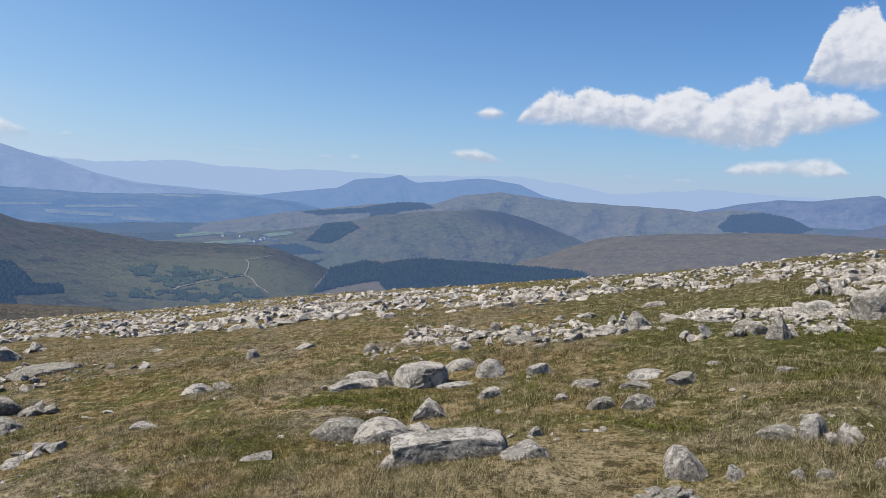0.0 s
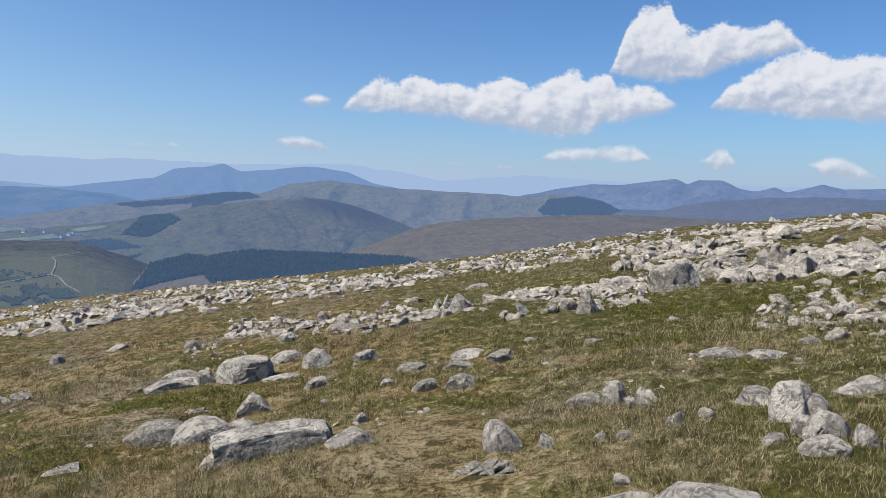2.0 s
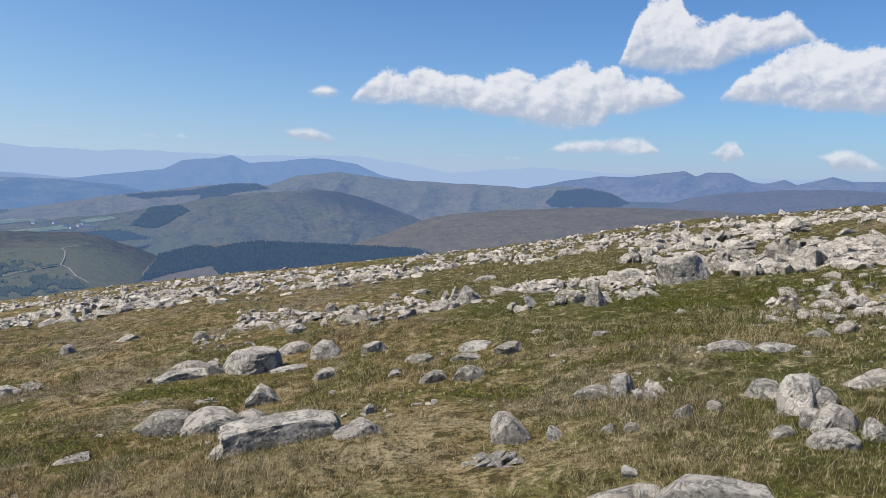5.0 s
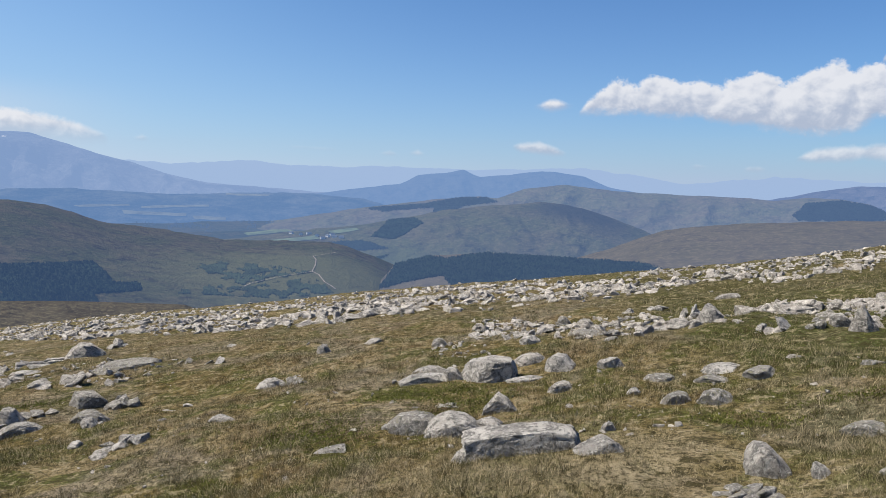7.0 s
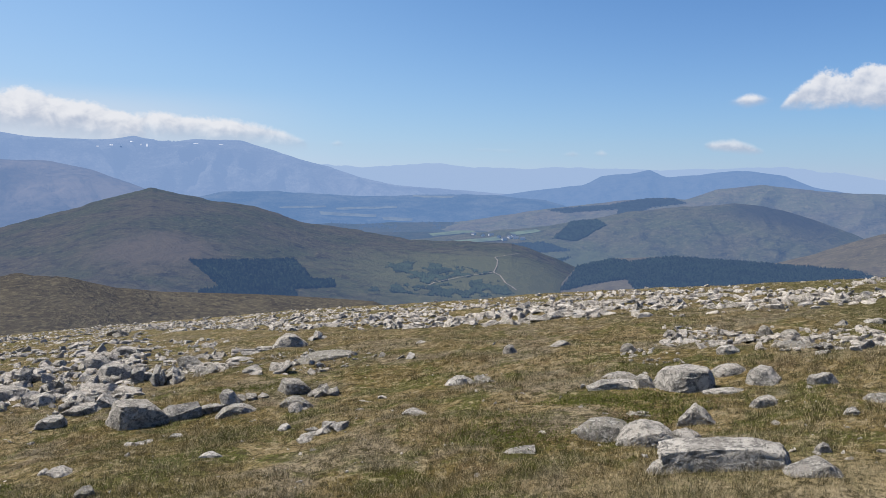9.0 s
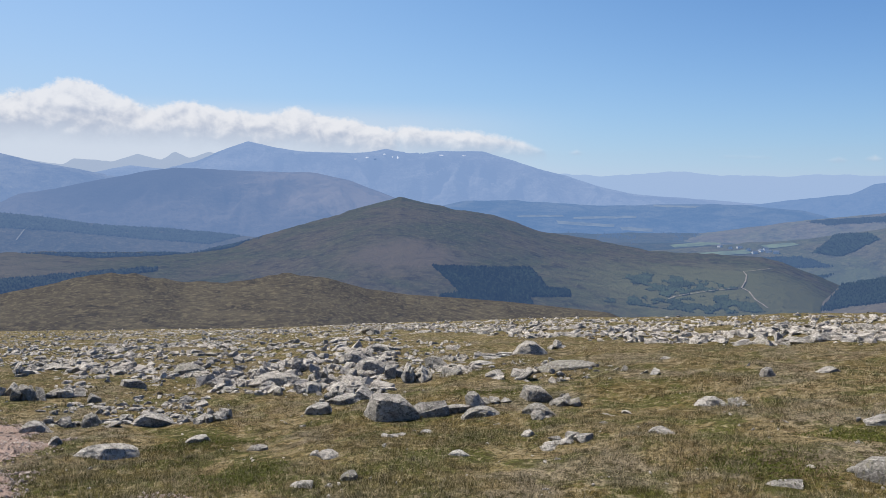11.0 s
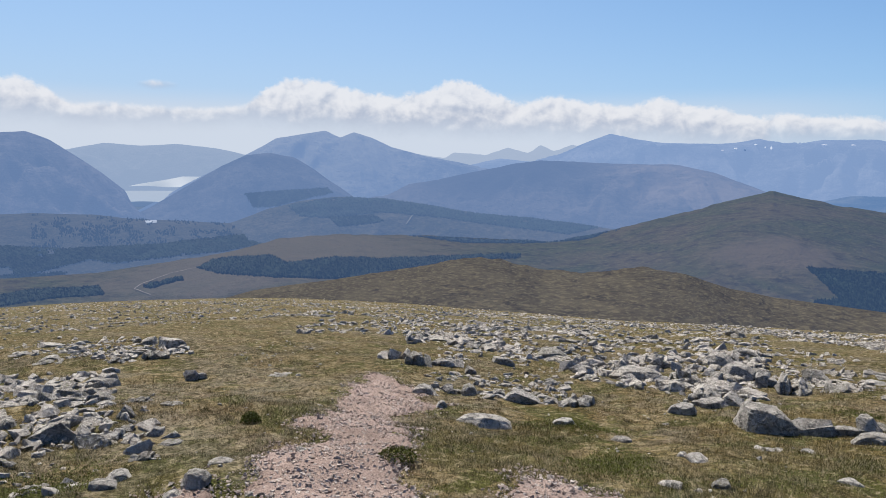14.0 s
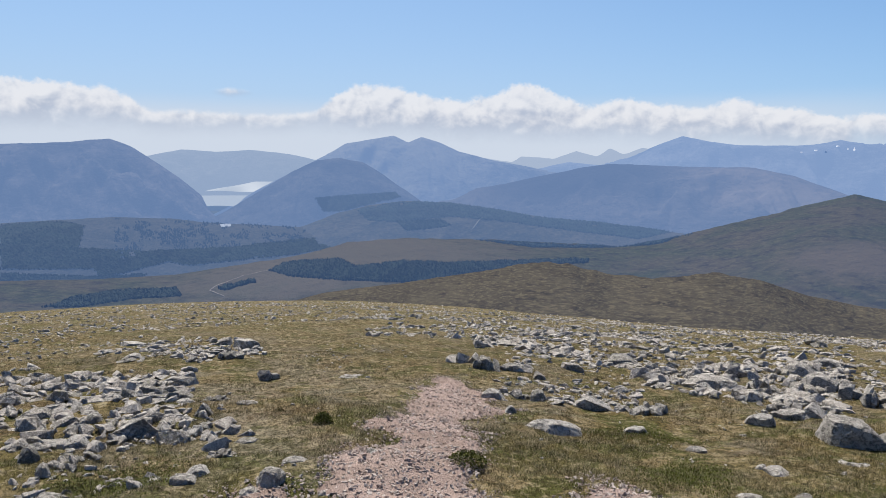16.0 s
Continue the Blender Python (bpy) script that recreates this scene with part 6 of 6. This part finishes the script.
def build_loch():
    m, s = material("loch water")
    rip = s.noise(place(s), 0.05, 3.0, 0.6)
    bump = s.put("ShaderNodeBump", {"Height": rip, "Strength": 0.15, "Distance": 0.5}).outputs[0]
    water = s.put("ShaderNodeBsdfPrincipled", {"Base Color": (0.16, 0.20, 0.25, 1), "Roughness": 0.25, "IOR": 1.33, "Normal": bump}).outputs[0]
    # emission mixed into the water paints its sky reflection and haze
    glow = s.put("ShaderNodeEmission", {"Color": (0.46, 0.55, 0.70, 1), "Strength": AIR_POWER}).outputs[0]
    s.put("ShaderNodeOutputMaterial", {"Surface": s.put("ShaderNodeMixShader", {0: 0.5, 1: water, 2: glow}).outputs[0]})
    # two reaches of the loch, the farther one behind a low spit
    for near, far, low, high, start, end, slant in ((3500, 3900, -1.15, -0.36, 82.0, 87.2, 0.0), (4000, 4150, -0.06, 0.66, 79.0, 85.9, 3.6)):
        t = np.linspace(0, 1, 12)[:, None]
        az = np.radians(start + (end - slant * t - start) * np.linspace(0, 1, 40)[None, :])
        wob = 0.05 * np.sin(az * 90) * (1 - t)
        r = near + (far - near) * t + 0 * az
        el = low + (high - low) * t + wob
        sheet("loch", -np.sin(az) * r, np.cos(az) * r, EYE + r * np.tan(np.radians(el)), m)["kind"] = "structure"
    for ob in [o for o in scene.collection.objects if o.name.startswith("loch") and not o.name.startswith("loch_")]:
        tagged(ob, "bright pale loch between the mountains", "water", kind="structure")


build_loch()
patch("pond", "small bright pond on the valley floor", [(84.9, -2.45), (84.1, -2.47), (84.1, -2.64), (84.8, -2.66)], (0.45, 0.48, 0.52), 0.45, ("west_woods", "ground"), "water")


def snow(az, el, wide, tall, seed):
    rng = np.random.default_rng(seed)
    bm = bmesh.new()
    ring = []
    for k in range(9):
        t = k / 9 * 2 * math.pi
        q = rng.uniform(0.6, 1.1)
        p = drape("high_mountain", az + math.cos(t) * wide * q, el + math.sin(t) * tall * q)
        if p is None:
            return
        ring.append(bm.verts.new(p * 0.995))
    bm.faces.new(ring)
    me = bpy.data.meshes.new("snow_patch")
    bm.to_mesh(me)
    bm.free()
    me.materials.append(SNOW)
    tagged(new("snow_patch", me), "last white snow patch in a high corrie", "snow", "snow patches")


SNOW = plain_material("old snow", (0.85, 0.87, 0.9), 0.7, 0.45, 0.04, 0.05)
for k, (az, el, wide, tall) in enumerate(((43.1, 2.75, 0.10, 0.07), (42.2, 2.85, 0.14, 0.06), (41.6, 2.72, 0.10, 0.09), (40.9, 3.1, 0.16, 0.05), (39.9, 2.85, 0.07, 0.14),
                                          (36.6, 3.0, 0.22, 0.04), (40.3, 2.9, 0.06, 0.08), (34.9, 2.95, 0.16, 0.04))):
    snow(az, el - 0.14, wide, tall, k)


def cottage(az, el, turn, where="middle_hill"):
    at = drape(where, az, el)
    if at is None:
        return
    home = tagged(new("cottage"), "tiny white-walled cottage with a slate roof in the valley", "house", "valley cottages")
    home.matrix_basis = pose(at.x, at.y, at.z, 0, 0, turn)
    for name, mat, pts, quads in (
            ("wall", WALL, [(-7, -4, -1), (7, -4, -1), (7, 4, -1), (-7, 4, -1), (-7, -4, 4), (7, -4, 4), (7, 4, 4), (-7, 4, 4), (-7, 0, 7), (7, 0, 7)],
             [(0, 1, 5, 4), (2, 3, 7, 6), (1, 2, 6, 9, 5), (3, 0, 4, 8, 7), (3, 2, 1, 0)]),
            ("roof", SLATE, [(-7.5, -4.6, 3.7), (7.5, -4.6, 3.7), (7.5, 0, 7.3), (-7.5, 0, 7.3), (7.5, 4.6, 3.7), (-7.5, 4.6, 3.7), (-7.5, 0, 6.8), (7.5, 0, 6.8)],
             [(0, 1, 2, 3), (3, 2, 4, 5), (0, 6, 7, 1), (6, 5, 4, 7), (0, 3, 5, 6), (1, 7, 4, 2)])):
        me = bpy.data.meshes.new(name)
        me.from_pydata(pts, [], quads)
        me.materials.append(mat)
        new(name, me).parent = home


WALL = plain_material("harled wall", (0.75, 0.73, 0.7), 0.9, 0.35, 0.05, 0.1)
SLATE = plain_material("slate", (0.12, 0.13, 0.15), 0.8, 0.35, 0.1, 0.1)
for k, (az, el) in enumerate(((15.0, -4.05), (14.4, -4.2), (13.6, -4.25), (13.1, -4.3), (14.0, -4.4), (15.6, -4.1), (16.3, -4.0), (12.6, -4.35), (13.3, -4.15))):
    cottage(az, el, 40 + 47 * k)
